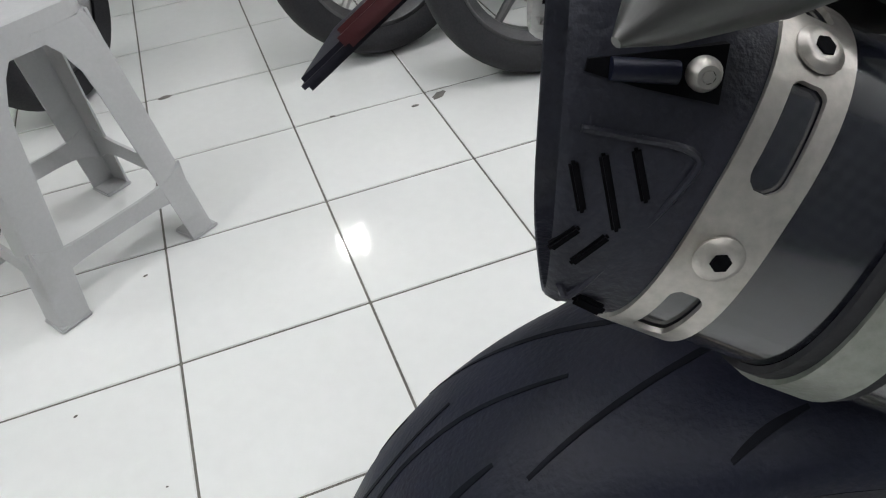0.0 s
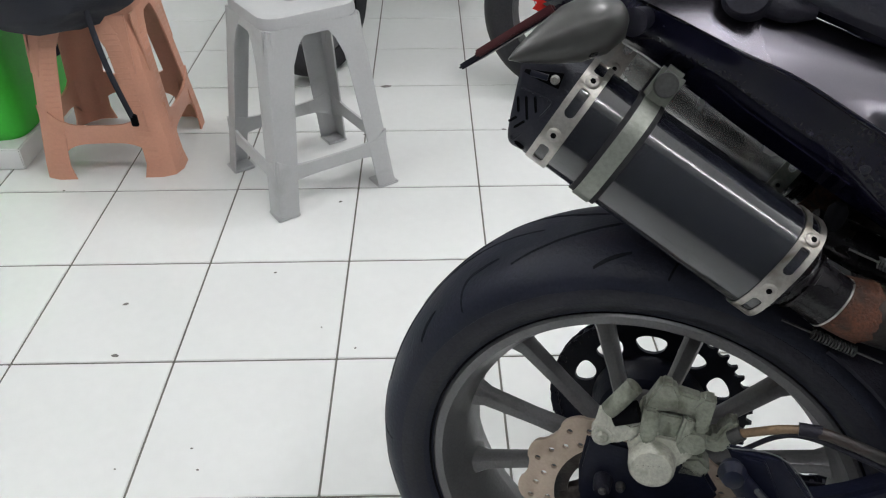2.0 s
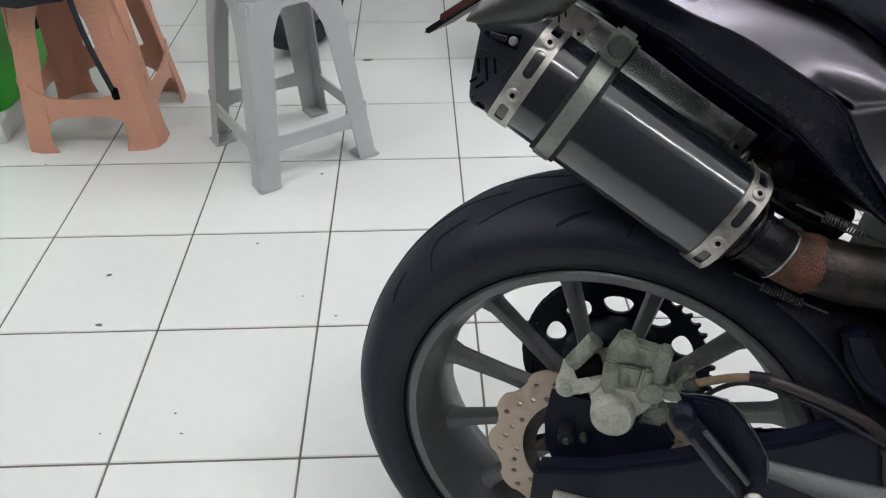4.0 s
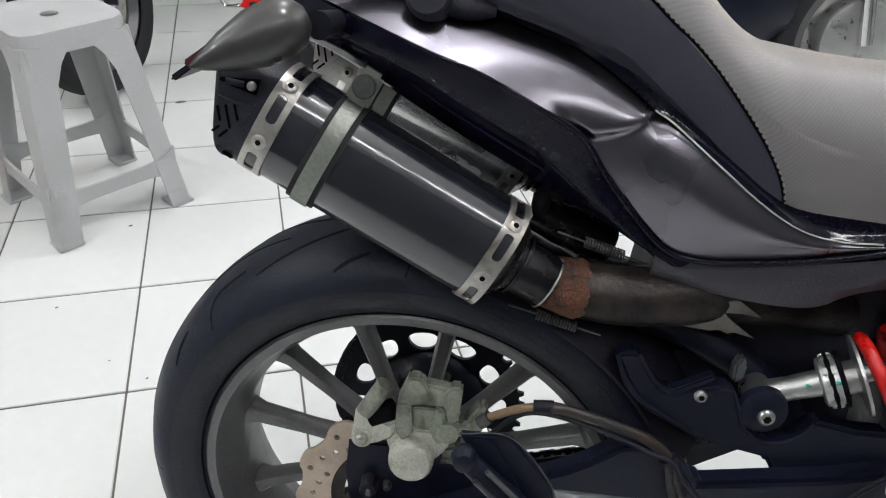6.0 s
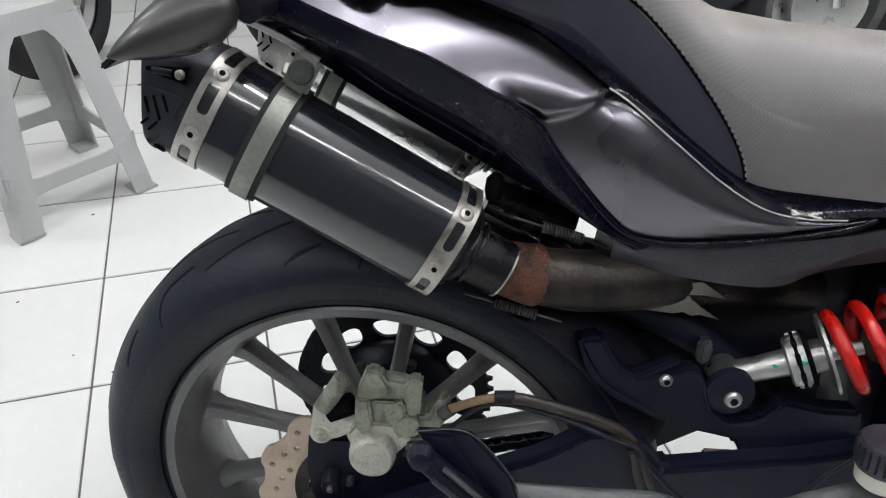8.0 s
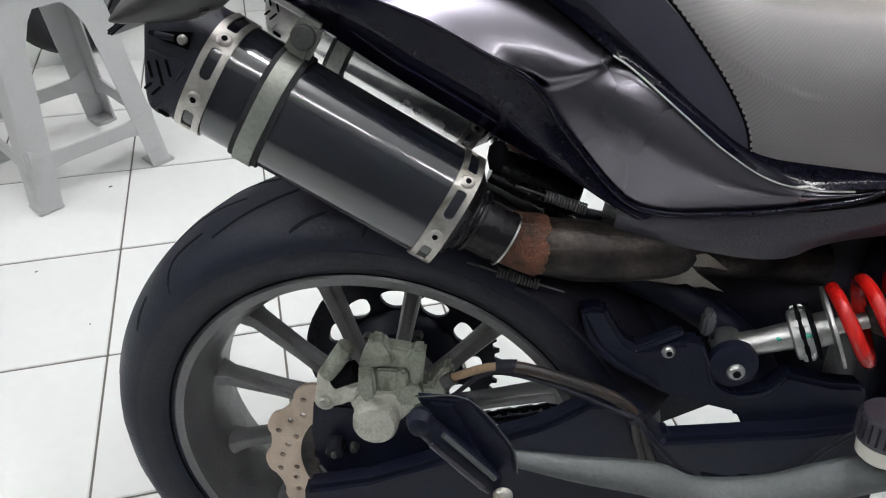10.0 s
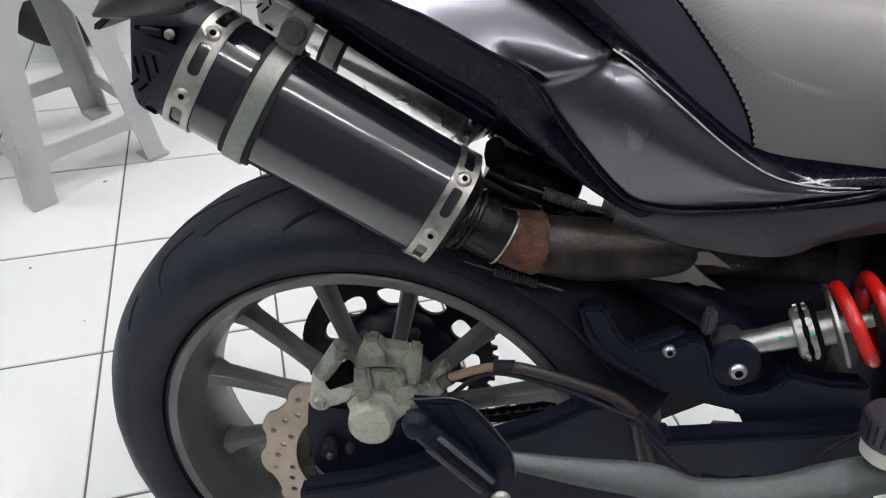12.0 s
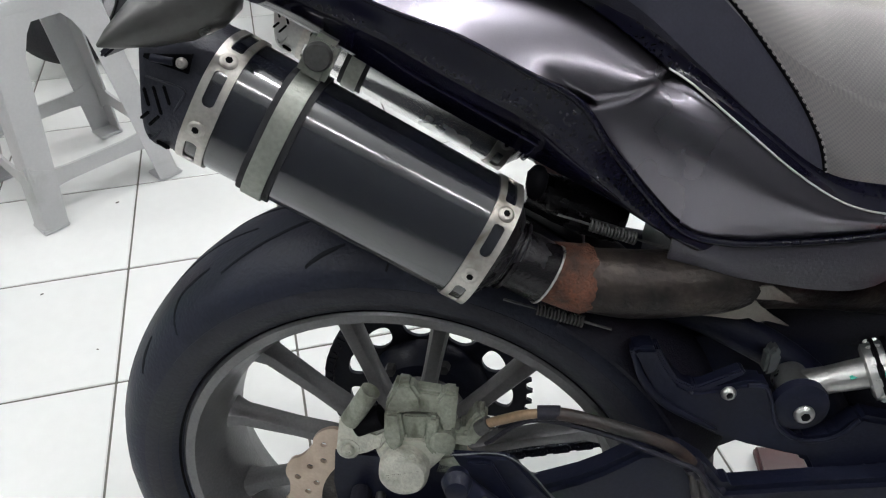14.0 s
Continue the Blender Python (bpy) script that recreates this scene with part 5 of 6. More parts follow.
    part("speed_cable", tube([(0.120, -0.150, 0.122), (0.160, -0.184, 0.178), (0.225, -0.192, 0.172), (0.284, -0.198, 0.152), (0.3050, -0.205, 0.1480), (0.3181, -0.212, 0.1312), (0.3551, -0.215, 0.0977), (0.3884, -0.215, 0.0899), (0.4203, -0.215, 0.0898), (0.4592, -0.215, 0.105), (0.4832, -0.214, 0.1344), (0.5081, -0.212, 0.1562)], 0.0026, 8, 96), M_BLACK, fr)
    part("cable_sleeve", tube([(0.372, -0.216, 0.0925), (0.398, -0.216, 0.0895), (0.432, -0.216, 0.0925)], 0.0058, 12, 16), M_GLOSS, fr, "gloss black cable sleeve")
    part("cable_joint", revolve([(-0.006, 0.0066), (-0.004, 0.0078), (0.004, 0.0078), (0.006, 0.0066)], (0.414, -0.216, 0.0905), (1, 0, 0.1), 16), M_GLOSS, fr)
    # reservoir of the rear brake
    foot = Vector((0.511, -0.252, 0.160))
    up = Vector((-0.05, -0.03, 1)).normalized()
    res = part("fluid_reservoir", revolve([(0, 0.018), (0.004, 0.0220), (0.022, 0.0235)], foot, up, 32), M_WHITEPL, bike, "milky brake fluid reservoir with a black cap")
    part("cap", revolve([(0.020, 0.0245), (0.022, 0.0255), (0.044, 0.0255), (0.048, 0.023), (0.049, 0.016)], foot, up, 32), M_COVER, res, "ribbed black screw cap")
    for k in range(24):
        g = 2 * math.pi * k / 24
        e = Vector((math.cos(g), math.sin(g), 0)) * 0.0256
        part("cap_rib", tube([foot + up * 0.024 + e, foot + up * 0.043 + e], 0.0012, 5), M_BLACK, res)
    part("reservoir_hose", tube([foot, foot + Vector((0.0, 0.01, -0.03)), (0.50, -0.20, 0.06), (0.44, -0.19, 0.03)], 0.006, 10), M_DARK, res)
    # folded pillion footrest and its hanger
    rail = tube([(0.170, -0.252, 0.1320), (0.245, -0.252, 0.1225), (0.3158, -0.252, 0.1160), (0.3560, -0.252, 0.1010), (0.421, -0.252, 0.1080), (0.466, -0.252, 0.1260), (0.52, -0.250, 0.142), (0.62, -0.240, 0.150)], [0.007, 0.012, 0.016, 0.018, 0.018, 0.018, 0.016, 0.014], 16, 60, flat=0.5)
    hang = part("footrest_hanger", rail, M_GREYRAIL, bike, "grey alloy footrest hanger")
    part("hanger_plate", prism([(0.090, 0.2005), (0.1387, 0.2005), (0.1799, 0.1528), (0.188, 0.121), (0.182, 0.098), (0.160, 0.096), (0.140, 0.140), (0.110, 0.168)], -0.262, -0.254, 0.003), M_FRAME, hang)
    part("plate_edge", tube([(0.0905, -0.2625, 0.2000), (0.1385, -0.2625, 0.2000), (0.1795, -0.2625, 0.1525), (0.1875, -0.2625, 0.1215)], 0.0007, 6), M_GREYRAIL, hang, "thin grey line along the plate's edge")
    part("plate_web", prism([(0.104, 0.196), (0.124, 0.196), (0.146, 0.156), (0.160, 0.126), (0.150, 0.128)], -0.2665, -0.2620, 0.001), M_FRAME, hang)
    peg0, peg1 = Vector((0.166, -0.272, 0.116)), Vector((0.097, -0.280, 0.187))
    peg = part("pillion_footrest", tube([peg0, peg0.lerp(peg1, 0.3), peg0.lerp(peg1, 0.85), peg1], [0.011, 0.0125, 0.0110, 0.0100], 14, flat=0.8), M_FRAME, hang, "folded black pillion footrest with rubber strips")
    part("peg_knob", revolve([(-0.012, 0.004), (-0.010, 0.009), (0, 0.0125), (0.010, 0.009), (0.012, 0.004)], peg1, (0, 1, 0), 20), M_FRAME, hang)
    for off, mat in ((Vector((0.007, -0.009, 0.007)), M_GREYRAIL), (Vector((-0.003, -0.011, -0.003)), M_COVER)):
        part("peg_rubber", tube([peg0.lerp(peg1, 0.10) + off, peg0.lerp(peg1, 0.80) + off], 0.0026, 8), mat, hang)
    bolt("hinge_bolt", (0.174, -0.286, 0.116), (0, -1, 0), 0.0085, 0.005, M_STEEL, hang)
    part("hinge_pin", tube([(0.150, -0.284, 0.096), (0.166, -0.284, 0.102)], 0.006, 10), M_ALU, hang)
    # side stand and front stay that hold the bike up
    part("side_stand", tube([(0.74, 0.14, 0.02), (0.70, 0.26, -0.17), (0.69, 0.30, -0.222)], [0.014, 0.013, 0.02], 12), M_FRAME, bike, "black side stand")


brackets()


def front_half():
    """What lies ahead of the seat and out of view: tank, front wheel, fork and bars."""
    rings = []
    for x, hw, z0, z1 in ((0.80, 0.10, 0.40, 0.56), (0.86, 0.14, 0.40, 0.66), (0.98, 0.16, 0.40, 0.72), (1.10, 0.15, 0.42, 0.70), (1.16, 0.09, 0.46, 0.64)):
        rings.append([(x, hw * math.cos(g), (z0 + z1) / 2 + (z1 - z0) / 2 * math.sin(g)) for g in np.linspace(0, 2 * math.pi, 25)[:-1]])
    part("fuel_tank", skin(bmesh.new(), rings), M_PANEL, bike, "dark grey metallic fuel tank")
    fw = part("front_wheel", revolve([(-0.05, 0.222), (0.05, 0.222), (0.05, 0.205), (0, 0.195), (-0.05, 0.205)], (1.40, 0, -0.004), (0, 1, 0), 64, closed_profile=True), M_RIM, bike)
    part("tyre", revolve([(-0.045, 0.222), (-0.062, 0.25), (-0.055, 0.28), (-0.03, 0.298), (0, 0.304), (0.03, 0.298), (0.055, 0.28), (0.062, 0.25), (0.045, 0.222)], (1.40, 0, -0.004), (0, 1, 0), 64, caps=False), M_RUBBER, fw)
    for k in range(10):
        g = 2 * math.pi * k / 10
        part("spoke", tube([(1.40 + 0.03 * math.cos(g), 0, -0.004 + 0.03 * math.sin(g)), (1.40 + 0.2 * math.cos(g), 0, -0.004 + 0.2 * math.sin(g))], 0.011, 8), M_RIM, fw)
    for y in (-0.1, 0.1):
        part("fork_leg", tube([(1.40, y, -0.004), (1.12, y, 0.62)], 0.024, 14), M_FRAME, bike)
    part("handlebar", tube([(1.02, -0.36, 0.74), (1.10, -0.2, 0.72), (1.13, 0, 0.68), (1.10, 0.2, 0.72), (1.02, 0.36, 0.74)], 0.012, 12), M_FRAME, bike)
    part("crankcase", box((0.34, 0.26, 0.34), (1.02, 0, 0.10), 0.04), M_FRAME, bike)


front_half()


# ---------------------------------------------------------------- stools
def stool(name, mat, centre, turn, base, seat_half, high, label, wide, weave=False):
    """A square stool moulded in one piece: seat with a rim, four splayed L-shaped legs, arched aprons and low stretchers."""
    top = thing(name, pose(*centre, 0, 0, turn), label, "stool", "plastic stools")
    n = 40
    # seat with rounded corners, a rolled edge and a hand hole
    def rr(h, rad, z):
        pts = []
        for cx, cy, a0 in ((1, 1, 0), (-1, 1, 90), (-1, -1, 180), (1, -1, 270)):
            for k in range(7):
                g = radians(a0 + 15 * k)
                pts.append((cx * (h - rad) + rad * math.cos(g), cy * (h - rad) + rad * math.sin(g), z))
        return pts
    h = seat_half
    rings = [rr(h * 1.02, 0.045, high - 0.045), rr(h * 1.02, 0.045, high - 0.014), rr(h, 0.045, high - 0.003), rr(h - 0.012, 0.04, high), rr(h - 0.03, 0.035, high - 0.004), rr(0.02, 0.0195, high - 0.006),
             rr(0.02, 0.0195, high - 0.012), rr(h - 0.03, 0.035, high - 0.010), rr(h * 1.0 - 0.003, 0.042, high - 0.016), rr(h * 1.02 - 0.004, 0.042, high - 0.045)]
    part("seat", skin(bmesh.new(), rings + [rings[0]], caps=False), mat, top)
    lw0, lw1 = wide
    def corner(z, s):
        return (base + (seat_half - base) * z / high) * s
    th = 0.0045
    for cx, cy in ((1, 1), (-1, 1), (-1, -1), (1, -1)):
        rings = []
        for z in np.linspace(0, high - 0.03, 12):
            t = z / high
            c = corner(z, 1.0)
            lw = lw0 + (lw1 - lw0) * t + (0.018 * max(0.0, 1 - t / 0.14) ** 2 if weave else 0)
            if t > 0.72:
                lw += (c - lw * 0.5) * ((t - 0.72) / 0.28) ** 2.2 * 0.8
            r = lw * (0.5 if weave else 0.28)
            prof = [(c, c - lw), (c, c - r), (c - r * 0.3, c - r * 0.3), (c - r, c), (c - lw, c), (c - lw, c - th), (c - r, c - th * 1.2), (c - r * 0.5, c - r * 0.5), (c - th * 1.2, c - r), (c - th, c - lw)]
            rings.append([(cx * px, cy * py, z) for px, py in prof])
        leg = part("leg", skin(bmesh.new(), rings), mat, top)
        # flared foot
        c = corner(0.0, 1.0)
        if not weave:
            part("foot", box((lw0 * 1.12, lw0 * 1.12, 0.008), (cx * (c - lw0 * 0.5), cy * (c - lw0 * 0.5), 0.004), 0.003), mat, leg)
        if weave:
            for k in range(26):
                z = 0.03 + k * (high - 0.09) / 26
                cz = corner(z, 1.0)
                lw = lw0 + (lw1 - lw0) * z / high
                part("weave_rib", box((lw * 0.46, 0.0022, 0.0055), (cx * (cz - lw * 0.75), cy * (cz - 0.0004), z), 0.0008), mat, leg)
                part("weave_rib", box((0.0022, lw * 0.46, 0.0055), (cx * (cz - 0.0004), cy * (cz - lw * 0.75), z), 0.0008), mat, leg)
    zs = high * (0.27 if weave else 0.235)
    sh = 0.052 if weave else 0.036
    for k in range(4):
        m = pose(0, 0, 0, 0, 0, 90 * k)
        c = corner(zs, 1.0)
        bm = bmesh.new()
        rings = []
        for t in np.linspace(-1, 1, 17):
            grow = 1 + (1.7 * abs(t) ** 4 if weave else 1.4 * abs(t) ** 5)
            y = t * (c - (0.050 if weave else 0.012))
            rings.append([(c - 0.002, y, zs + sh * 0.5 * grow), (c - 0.002, y, zs - sh * 0.5 * grow), (c - 0.009, y, zs - sh * 0.5 * grow), (c - 0.009, y, zs + sh * 0.5 * grow)])
        part("stretcher", moved(skin(bm, rings), m), mat, top)
        # arched apron under the seat
        rings = []
        za = high - 0.03
        for t in np.linspace(-1, 1, 25):
            drop = 0.022 + 0.13 * abs(t) ** 4.5
            y = t * corner(za, 1.0) * 0.9
            ct, cb = corner(za, 1.0), corner(za - drop, 1.0)
            rings.append([(ct - 0.001, y, za), (cb - 0.001, y, za - drop), (cb - 0.006, y, za - drop), (ct - 0.006, y, za)])
        part("apron", moved(skin(bmesh.new(), rings), m), mat, top)
    return top


stool("stool", M_STOOL, (-0.138, 1.068, 0), 33.0, 0.176, 0.124, 0.50, "grey moulded plastic stool with arched sides", (0.056, 0.070))
stool("stool", M_BROWN, (-0.697, 1.246, 0), 1.5, 0.190, 0.135, 0.47, "terracotta brown wicker-patterned plastic stool", (0.078, 0.085), True)


def bag():
    """A dark cloth bag slumped on the brown stool, with a strap that hangs down."""
    b = thing("bag", pose(-0.76, 1.16, 0.47), "dark navy cloth bag slumped on the brown stool", "bag")
    bm = bmesh.new()
    bmesh.ops.create_icosphere(bm, subdivisions=4, radius=1)
    for v in bm.verts:
        p = v.co
        q = 1 + 0.16 * noise.noise(p * 2.3) + 0.06 * noise.noise(p * 6)
        v.co = Vector((p.x * 0.24 * q, p.y * 0.19 * q, max(-0.045 - 0.02 * p.x, p.z * 0.14 * q + 0.06)))
    part("pouch", bm, M_CLOTH, b)
    part("strap", tube([(0.15, -0.12, 0.06), (0.140, -0.130, 0.0), (0.150, -0.125, -0.14), (0.172, -0.110, -0.28)], 0.0075, 8, 26, flat=0.35), M_CLOTH, b, "hanging black strap")
    part("buckle", box((0.020, 0.008, 0.036), (0.175, -0.108, -0.290), 0.003), M_DARK, b)
    part("flap", tube([(-0.02, 0.0, 0.09), (-0.09, 0.10, 0.02), (-0.11, 0.12, -0.10), (-0.10, 0.11, -0.20)], [0.05, 0.05, 0.04, 0.03], 12, 24, flat=0.5), M_CLOTH, b)


bag()

# ---------------------------------------------------------------- green bin on a tiled plinth
tagged(part("plinth", box((0.62 * K, 0.60 * K, 0.066 * K), (-1.262 * K, 1.41 * K, 0.033 * K), 0.003), M_TILE, smooth=False), "low white tiled plinth step", "plinth", kind="structure")


def bin_box():
    b = thing("storage_bin", pose(-1.285, 1.395, 0.066), "bright green plastic bin standing on the tiled plinth", "bin")
    def shell(levels):
        rings = []
        for h, k in levels:
            ring = []
            for i in range(40):
                g = 2 * math.pi * i / 40
                c, s = math.cos(g), math.sin(g)
                ring.append((0.33 * k * math.copysign(abs(c) ** 0.2, c), 0.24 * k * math.copysign(abs(s) ** 0.2, s), h))
            rings.append(ring)
        return skin(bmesh.new(), rings)
    part("body", shell(((0.0, 0.985), (0.008, 1.0), (0.30, 1.0), (0.52, 1.0), (0.52, 0.965), (0.10, 0.96), (0.02, 0.95))), M_BIN, b)
    part("rim", shell(((0.521, 0.95), (0.521, 1.01), (0.526, 1.03), (0.546, 1.03), (0.552, 1.02), (0.552, 0.96), (0.545, 0.95))), M_BIN, b)


bin_box()


# ---------------------------------------------------------------- other parked motorcycles, seen in part
def parked_bike(at, heading, lean, r, w, spokes, label, back, tint, base=1.35, cover=0.090):
    """A parked motorcycle, from its near wheel on: tyre, rim, hub, mudguard, swingarm and dark body above. back: 1 if it stands with its rear to us."""
    m = Matrix.Translation(at) @ pose(0, 0, 0, 0, 0, heading) @ pose(0, 0, 0, lean)
    b = thing("parked_motorcycle", m, label, "motorcycle", "parked motorcycles")
    c = (0, 0, r)
    lip = r * 0.74
    wh = part("wheel", revolve([(-w * 0.62, lip), (-w * 0.66, lip - 0.01), (-w * 0.3, lip - 0.03), (w * 0.3, lip - 0.03), (w * 0.66, lip - 0.01), (w * 0.62, lip), (0, lip - 0.02)], c, (0, 1, 0), 64, closed_profile=True), M_RIM, b)
    part("tyre", revolve(tyre_profile(r, lip, w, w * 0.62), c, (0, 1, 0), 72, caps=False), M_OLDRUBBER, wh, "dusty black tyre")
    part("hub", revolve([(-0.06, 0.05), (-0.05, 0.06), (0.05, 0.06), (0.06, 0.05)], c, (0, 1, 0), 32), M_BAREALU, wh)
    for k in range(spokes):
        g = 2 * math.pi * k / spokes + 0.3
        part("spoke", tube([(0.05 * math.cos(g), 0, r + 0.05 * math.sin(g)), ((lip - 0.025) * math.cos(g), 0, r + (lip - 0.025) * math.sin(g))], [0.014, 0.011], 8), tint, wh)
    part("brake_disc", revolve([(-0.062, 0.06), (-0.062, 0.11), (-0.058, 0.11), (-0.058, 0.06)], c, (0, 1, 0), 40, closed_profile=True), M_STEEL, wh)
    part("caliper", box((0.09, 0.05, 0.06), (0.08, -0.07, r + 0.08), 0.012), M_BAREALU, b)
    s = back
    for y in (-1, 1):
        part("fork_leg", tube([(0, y * (w + 0.03), r), (s * 0.16, y * (w + 0.035), r + 0.36), (s * 0.30, y * (w + 0.04), r + 0.55)], 0.022, 12), M_FRAME, b)
    part("mudguard", skin(bmesh.new(), [[((r + 0.03 + q) * math.cos(a), y, r + (r + 0.03 + q) * math.sin(a)) for q, y in ((0, -w), (0.012, 0), (0, w), (-0.006, w), (0.004, 0), (-0.006, -w))] for a in np.linspace(radians(60), radians(140), 14)]), M_BLACK, b)
    def hull(name, sections, mat, words=""):
        rings = [[(s * x, hw * math.cos(g), (z0 + z1) / 2 + (z1 - z0) / 2 * math.sin(g)) for g in np.linspace(0, 2 * math.pi, 17)[:-1]] for x, hw, z0, z1 in sections]
        return part(name, skin(bmesh.new(), rings), mat, b, words)
    hull("tail", ((-0.02, 0.03, 0.70, 0.76), (0.10, 0.07, 0.64, 0.76), (0.30, 0.10, 0.56, 0.72)), M_GLOSS, "gloss black tail")
    hull("seat", ((0.12, 0.08, 0.73, 0.79), (0.22, 0.11, 0.70, 0.79), (0.42, 0.13, 0.66, 0.74), (0.60, 0.09, 0.66, 0.74)), M_SMOOTHVINYL, "smooth black seat")
    hull("fuel_tank", ((0.56, 0.07, 0.64, 0.74), (0.64, 0.14, 0.62, 0.86), (0.80, 0.16, 0.62, 0.91), (0.93, 0.12, 0.66, 0.86), (0.98, 0.05, 0.72, 0.80)), M_GLOSS, "gloss black fuel tank")
    hull("engine", ((0.44, 0.10, 0.26, 0.48), (0.52, 0.14, 0.22, 0.58), (0.78, 0.15, 0.22, 0.60), (0.92, 0.10, 0.30, 0.52)), M_FRAME)
    part("frame_tube", tube([(s * 0.08, -0.09, 0.62), (s * 0.45, -0.11, 0.56), (s * 0.85, -0.10, 0.60), (s * 1.06, -0.03, 0.78)], 0.018, 10), M_FRAME, b)
    part("frame_tube", tube([(s * 0.08, 0.09, 0.62), (s * 0.45, 0.11, 0.56), (s * 0.85, 0.10, 0.60), (s * 1.06, 0.03, 0.78)], 0.018, 10), M_FRAME, b)
    part("handlebar", tube([(s * 0.92, -0.34, 0.97), (s * 1.02, -0.18, 0.96), (s * 1.05, 0, 0.93), (s * 1.02, 0.18, 0.96), (s * 0.92, 0.34, 0.97)], 0.012, 10), M_FRAME, b)
    part("headlight", revolve([(-0.06, 0.04), (-0.03, 0.075), (0.03, 0.09), (0.045, 0.085)], (s * 1.12, 0, 0.80), (s, 0, 0), 24), M_GLOSS, b)
    for y in (-0.09, 0.09):
        part("front_fork", tube([(s * base, y, r), (s * 1.06, y, 0.90)], 0.022, 12), M_CHROME, b)
    part("far_tyre", revolve(tyre_profile(r, lip, w, w * 0.62), (s * base, 0, r), (0, 1, 0), 48, caps=False), M_OLDRUBBER, b)
    part("far_rim", revolve([(-0.04, lip - 0.03), (-0.045, lip), (0.045, lip), (0.04, lip - 0.03)], (s * base, 0, r), (0, 1, 0), 40, closed_profile=True), M_RIM, b)
    part("far_hub", revolve([(-0.075, 0.02), (-0.075, cover * 0.6), (-0.060, cover * 0.95), (-0.050, cover), (0.045, cover), (0.06, 0.02)], (s * base, 0, r), (0, 1, 0), 32), M_BAREALU, b)
    return b


parked_bike((-0.17, 1.78, 0), 62, -6, 0.285, 0.060, 6, "parked motorcycle with a dusty black tyre behind the grey stool", 1, M_RIM)
parked_bike((0.665, 1.60, 0), 8, -8, 0.285, 0.062, 5, "parked motorcycle with silver brake parts on its wheel", 1, M_BAREALU)
parked_bike((0.97, 1.28, 0), -6, -8, 0.285, 0.062, 5, "parked motorcycle with a black rim beside a silver one", 1, M_RIM, 1.18, 0.135)


def canister():
    c = thing("canister", pose(2.54, 1.34, 0), "dark grey round canister with a pale grey rounded lid", "canister")
    part("pot", revolve([(0.0, 0.085), (0.006, 0.092), (0.195, 0.096), (0.205, 0.092)], (0, 0, 0), (0, 0, 1), 36), M_SMOKE, c, "dark grey pot")
    part("lid", revolve([(0.203, 0.085), (0.212, 0.108), (0.250, 0.125), (0.315, 0.130), (0.345, 0.110), (0.352, 0.02)], (0, 0, 0), (0, 0, 1), 36), M_STOOL, c, "pale grey rounded lid")


canister()


def wire_rack():
    """An open rack of thin chrome rods, crossing in lozenges."""
    k = thing("wire_rack", pose(2.82, 1.33, 0, 0, 0, -8), "chrome wire rack of crossing rods on the tiles", "rack")
    for x in (-0.18, 0.18):
        part("upright", tube([(x, 0, 0.001), (x, 0, 0.50)], 0.007, 10), M_CHROME, k)
    for z in (0.02, 0.49):
        part("crossbar", tube([(-0.18, 0, z), (0.18, 0, z)], 0.005, 8), M_CHROME, k)
    for i in range(6):
        for d in (-1, 1):
            z = 0.03 + 0.075 * i
            part("rod", tube([(-0.18, 0.004 * d, z + 0.04 - 0.04 * d), (0.18, 0.004 * d, z + 0.04 + 0.04 * d)], 0.0032, 8), M_CHROME, k)


wire_rack()


def kickstand_foot():
    k = thing("stand_foot", pose(0.25, 2.58, 0), "bright chrome stand foot resting on the tiles", "stand")
    part("foot", tube([(-0.05, 0.0, 0.008), (0.0, 0.0, 0.006), (0.05, 0.01, 0.008)], [0.006, 0.012, 0.006], 10, 16), M_CHROME, k)
    part("stem", tube([(-0.05, 0, 0.008), (-0.11, 0.04, 0.10), (-0.18, 0.09, 0.24)], 0.009, 10, 16), M_CHROME, k)


kickstand_foot()

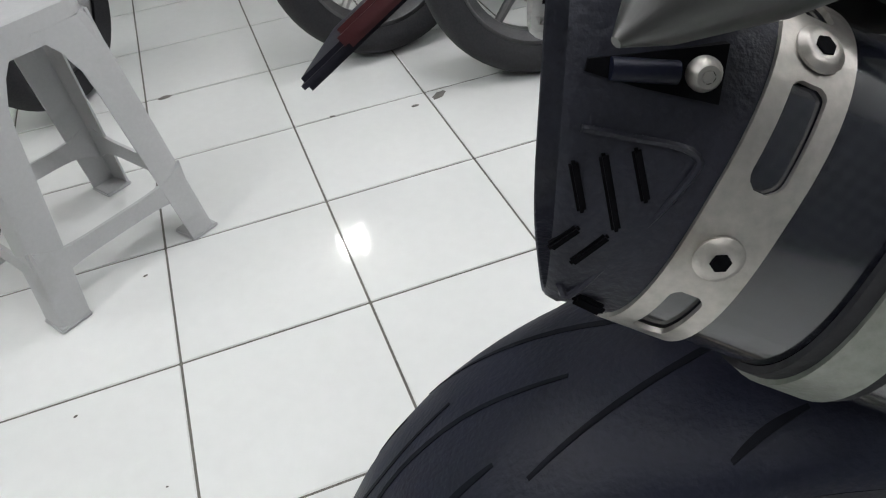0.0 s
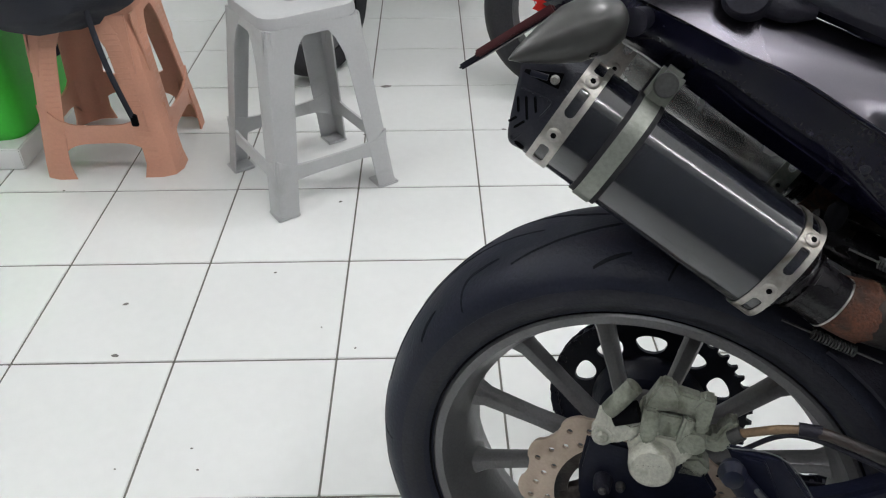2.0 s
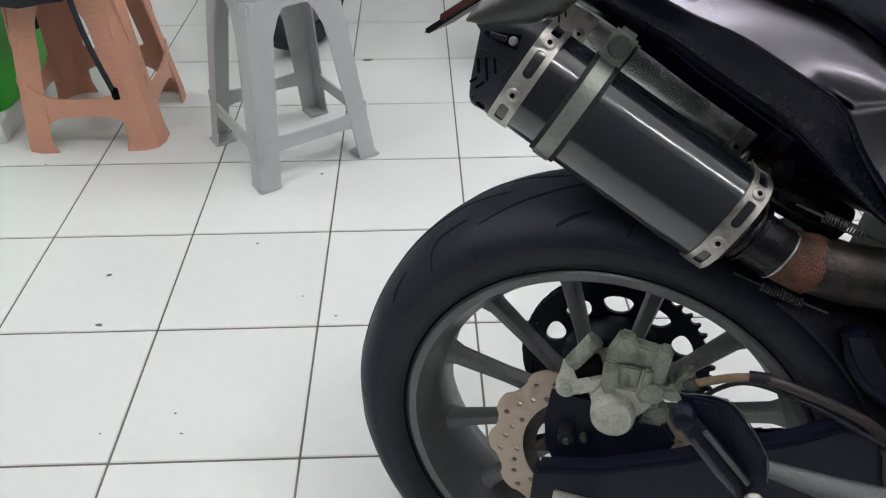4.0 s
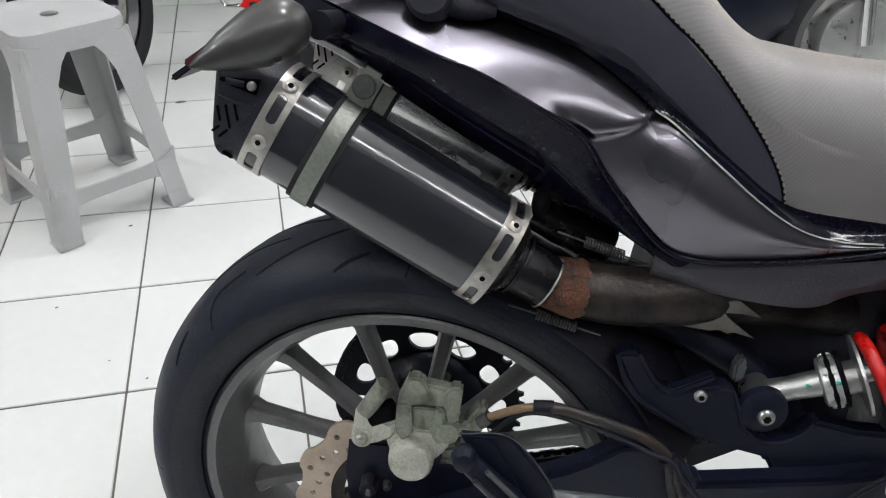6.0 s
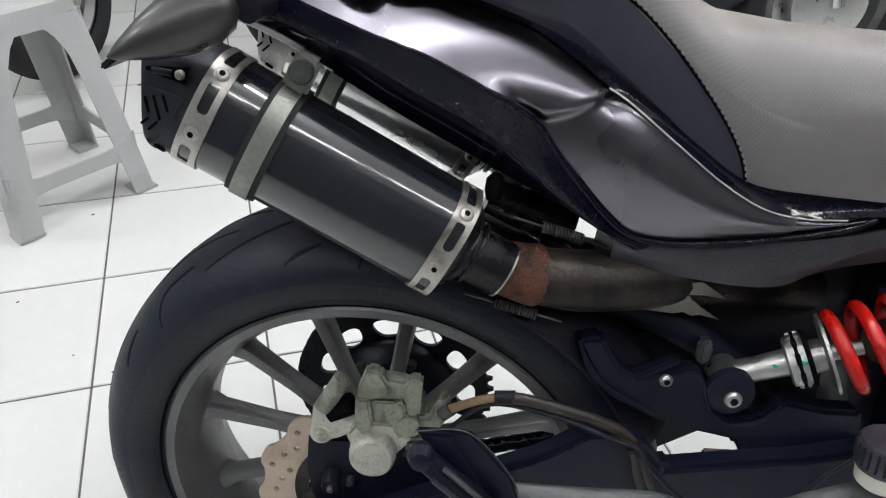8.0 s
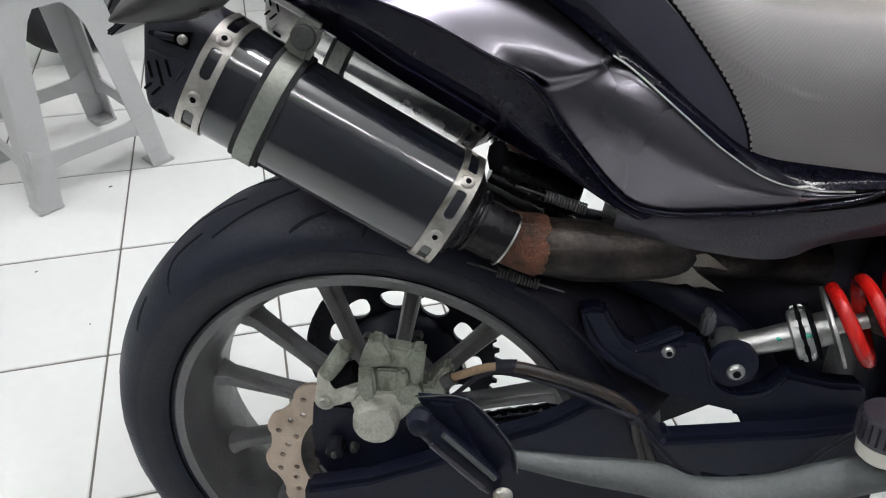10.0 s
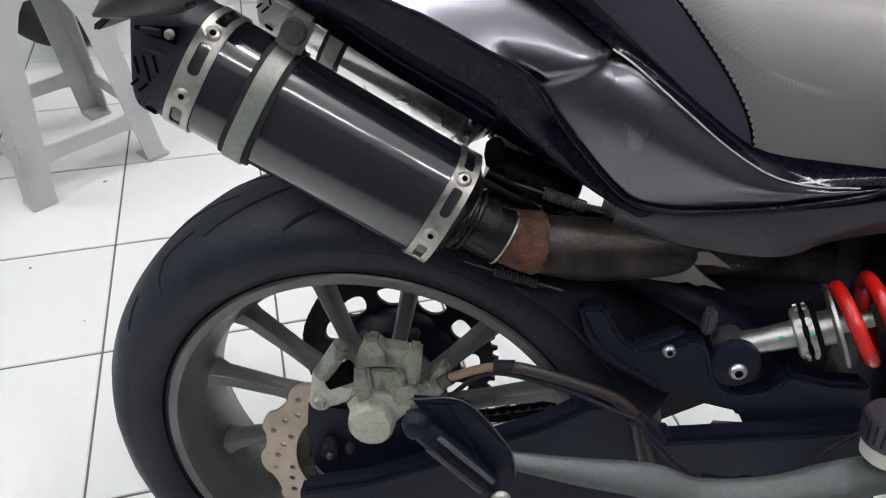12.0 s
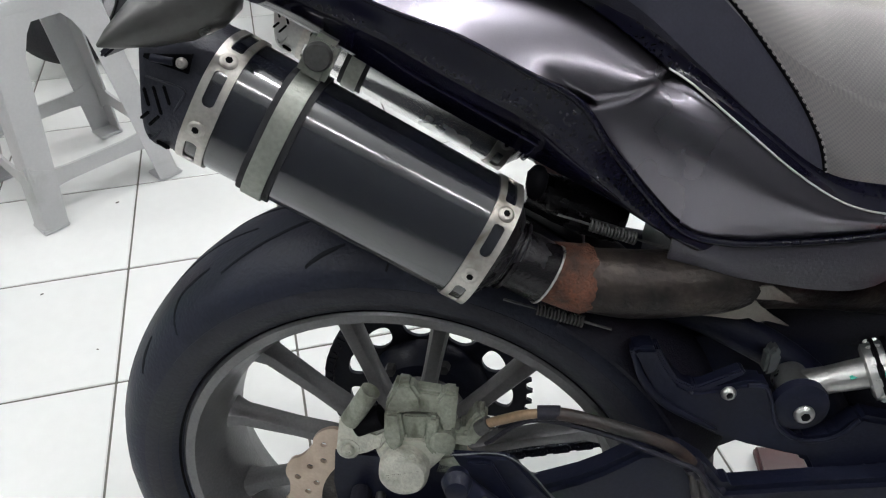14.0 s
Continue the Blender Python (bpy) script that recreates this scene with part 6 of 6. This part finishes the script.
# small dirt marks and crumbs on the floor
DIRT = [(-0.169, 0.618, 0.008), (-0.484, 0.512, 0.016), (-0.455, 0.349, 0.018), (-0.661, 0.242, 0.036), (-0.24, 0.107, 0.006), (-0.218, 0.06, 0.006), (-0.043, 0.92, 0.011), (-0.364, 0.065, 0.005), (-0.801, 0.993, 0.008),
        (0.05, 1.645, 0.04), (0.687, 1.287, 0.05), (0.619, 1.267, 0.022), (0.426, 1.32, 0.016), (0.036, 0.36, 0.006), (0.002, 1.298, 0.018), (-0.041, 0.425, 0.005)]
for dx, dy, dl in DIRT:
    bm = bmesh.new()
    bmesh.ops.create_icosphere(bm, subdivisions=2, radius=1)
    for v in bm.verts:
        q = 1 + 0.4 * noise.noise(v.co * 2.0 + Vector((dx * 9, dy * 7, 0)))
        v.co = Vector((v.co.x * dl * 0.42 * q, v.co.y * dl * 0.22 * q, max(0, v.co.z) * 0.002 + 0.0001))
    ob = part("dirt_mark", bm, M_DIRT)
    ob.matrix_world = pose(dx * K, dy * K, 0.0, 0, 0, random.uniform(-40, 40))
    tagged(ob, "small dark dirt mark on the white tiles", "dirt", "dirt marks")

tray = tagged(part("red_tray", box((0.12 * K, 0.08 * K, 0.018 * K), (0, 0, 0.009 * K), 0.004), M_RED), "dark red plastic tray on the floor under the motorcycle", "tray")
tray.matrix_world = pose(1.085 * K, -0.147 * K, 0, 0, 0, -18)


# ---------------------------------------------------------------- floor tiles, laid last
def tiles():
    t = TILE - 0.0040
    bm = box((t, t, 0.010), (0, 0, -0.005), 0.0012)
    me = bpy.data.meshes.new("tile")
    bm.to_mesh(me)
    bm.free()
    me.materials.append(M_TILE)
    rest = bmesh.new()
    for i in range(-10, 16):
        for j in range(-10, 16):
            x, y = (i + 0.5) * TILE, (j + 0.5) * TILE
            if -7 <= i <= 9 and -3 <= j <= 10:
                ob = new("tile", me)
                ob.parent = floor_slab
                ob.location = (x, y, random.uniform(-0.0003, 0.0))
                ob.rotation_euler = (radians(random.uniform(-0.05, 0.05)), radians(random.uniform(-0.05, 0.05)), 0)
            else:
                vs = [rest.verts.new((x + a * t / 2, y + b * t / 2, z)) for z in (0, -0.006) for a, b in ((-1, -1), (1, -1), (1, 1), (-1, 1))]
                rest.faces.new(vs[:4])
                for k in range(4):
                    rest.faces.new((vs[k], vs[4 + k], vs[4 + (k + 1) % 4], vs[(k + 1) % 4]))
    tagged(part("tile_field", rest, M_TILE, floor_slab, smooth=False), kind="stuff")


tiles()
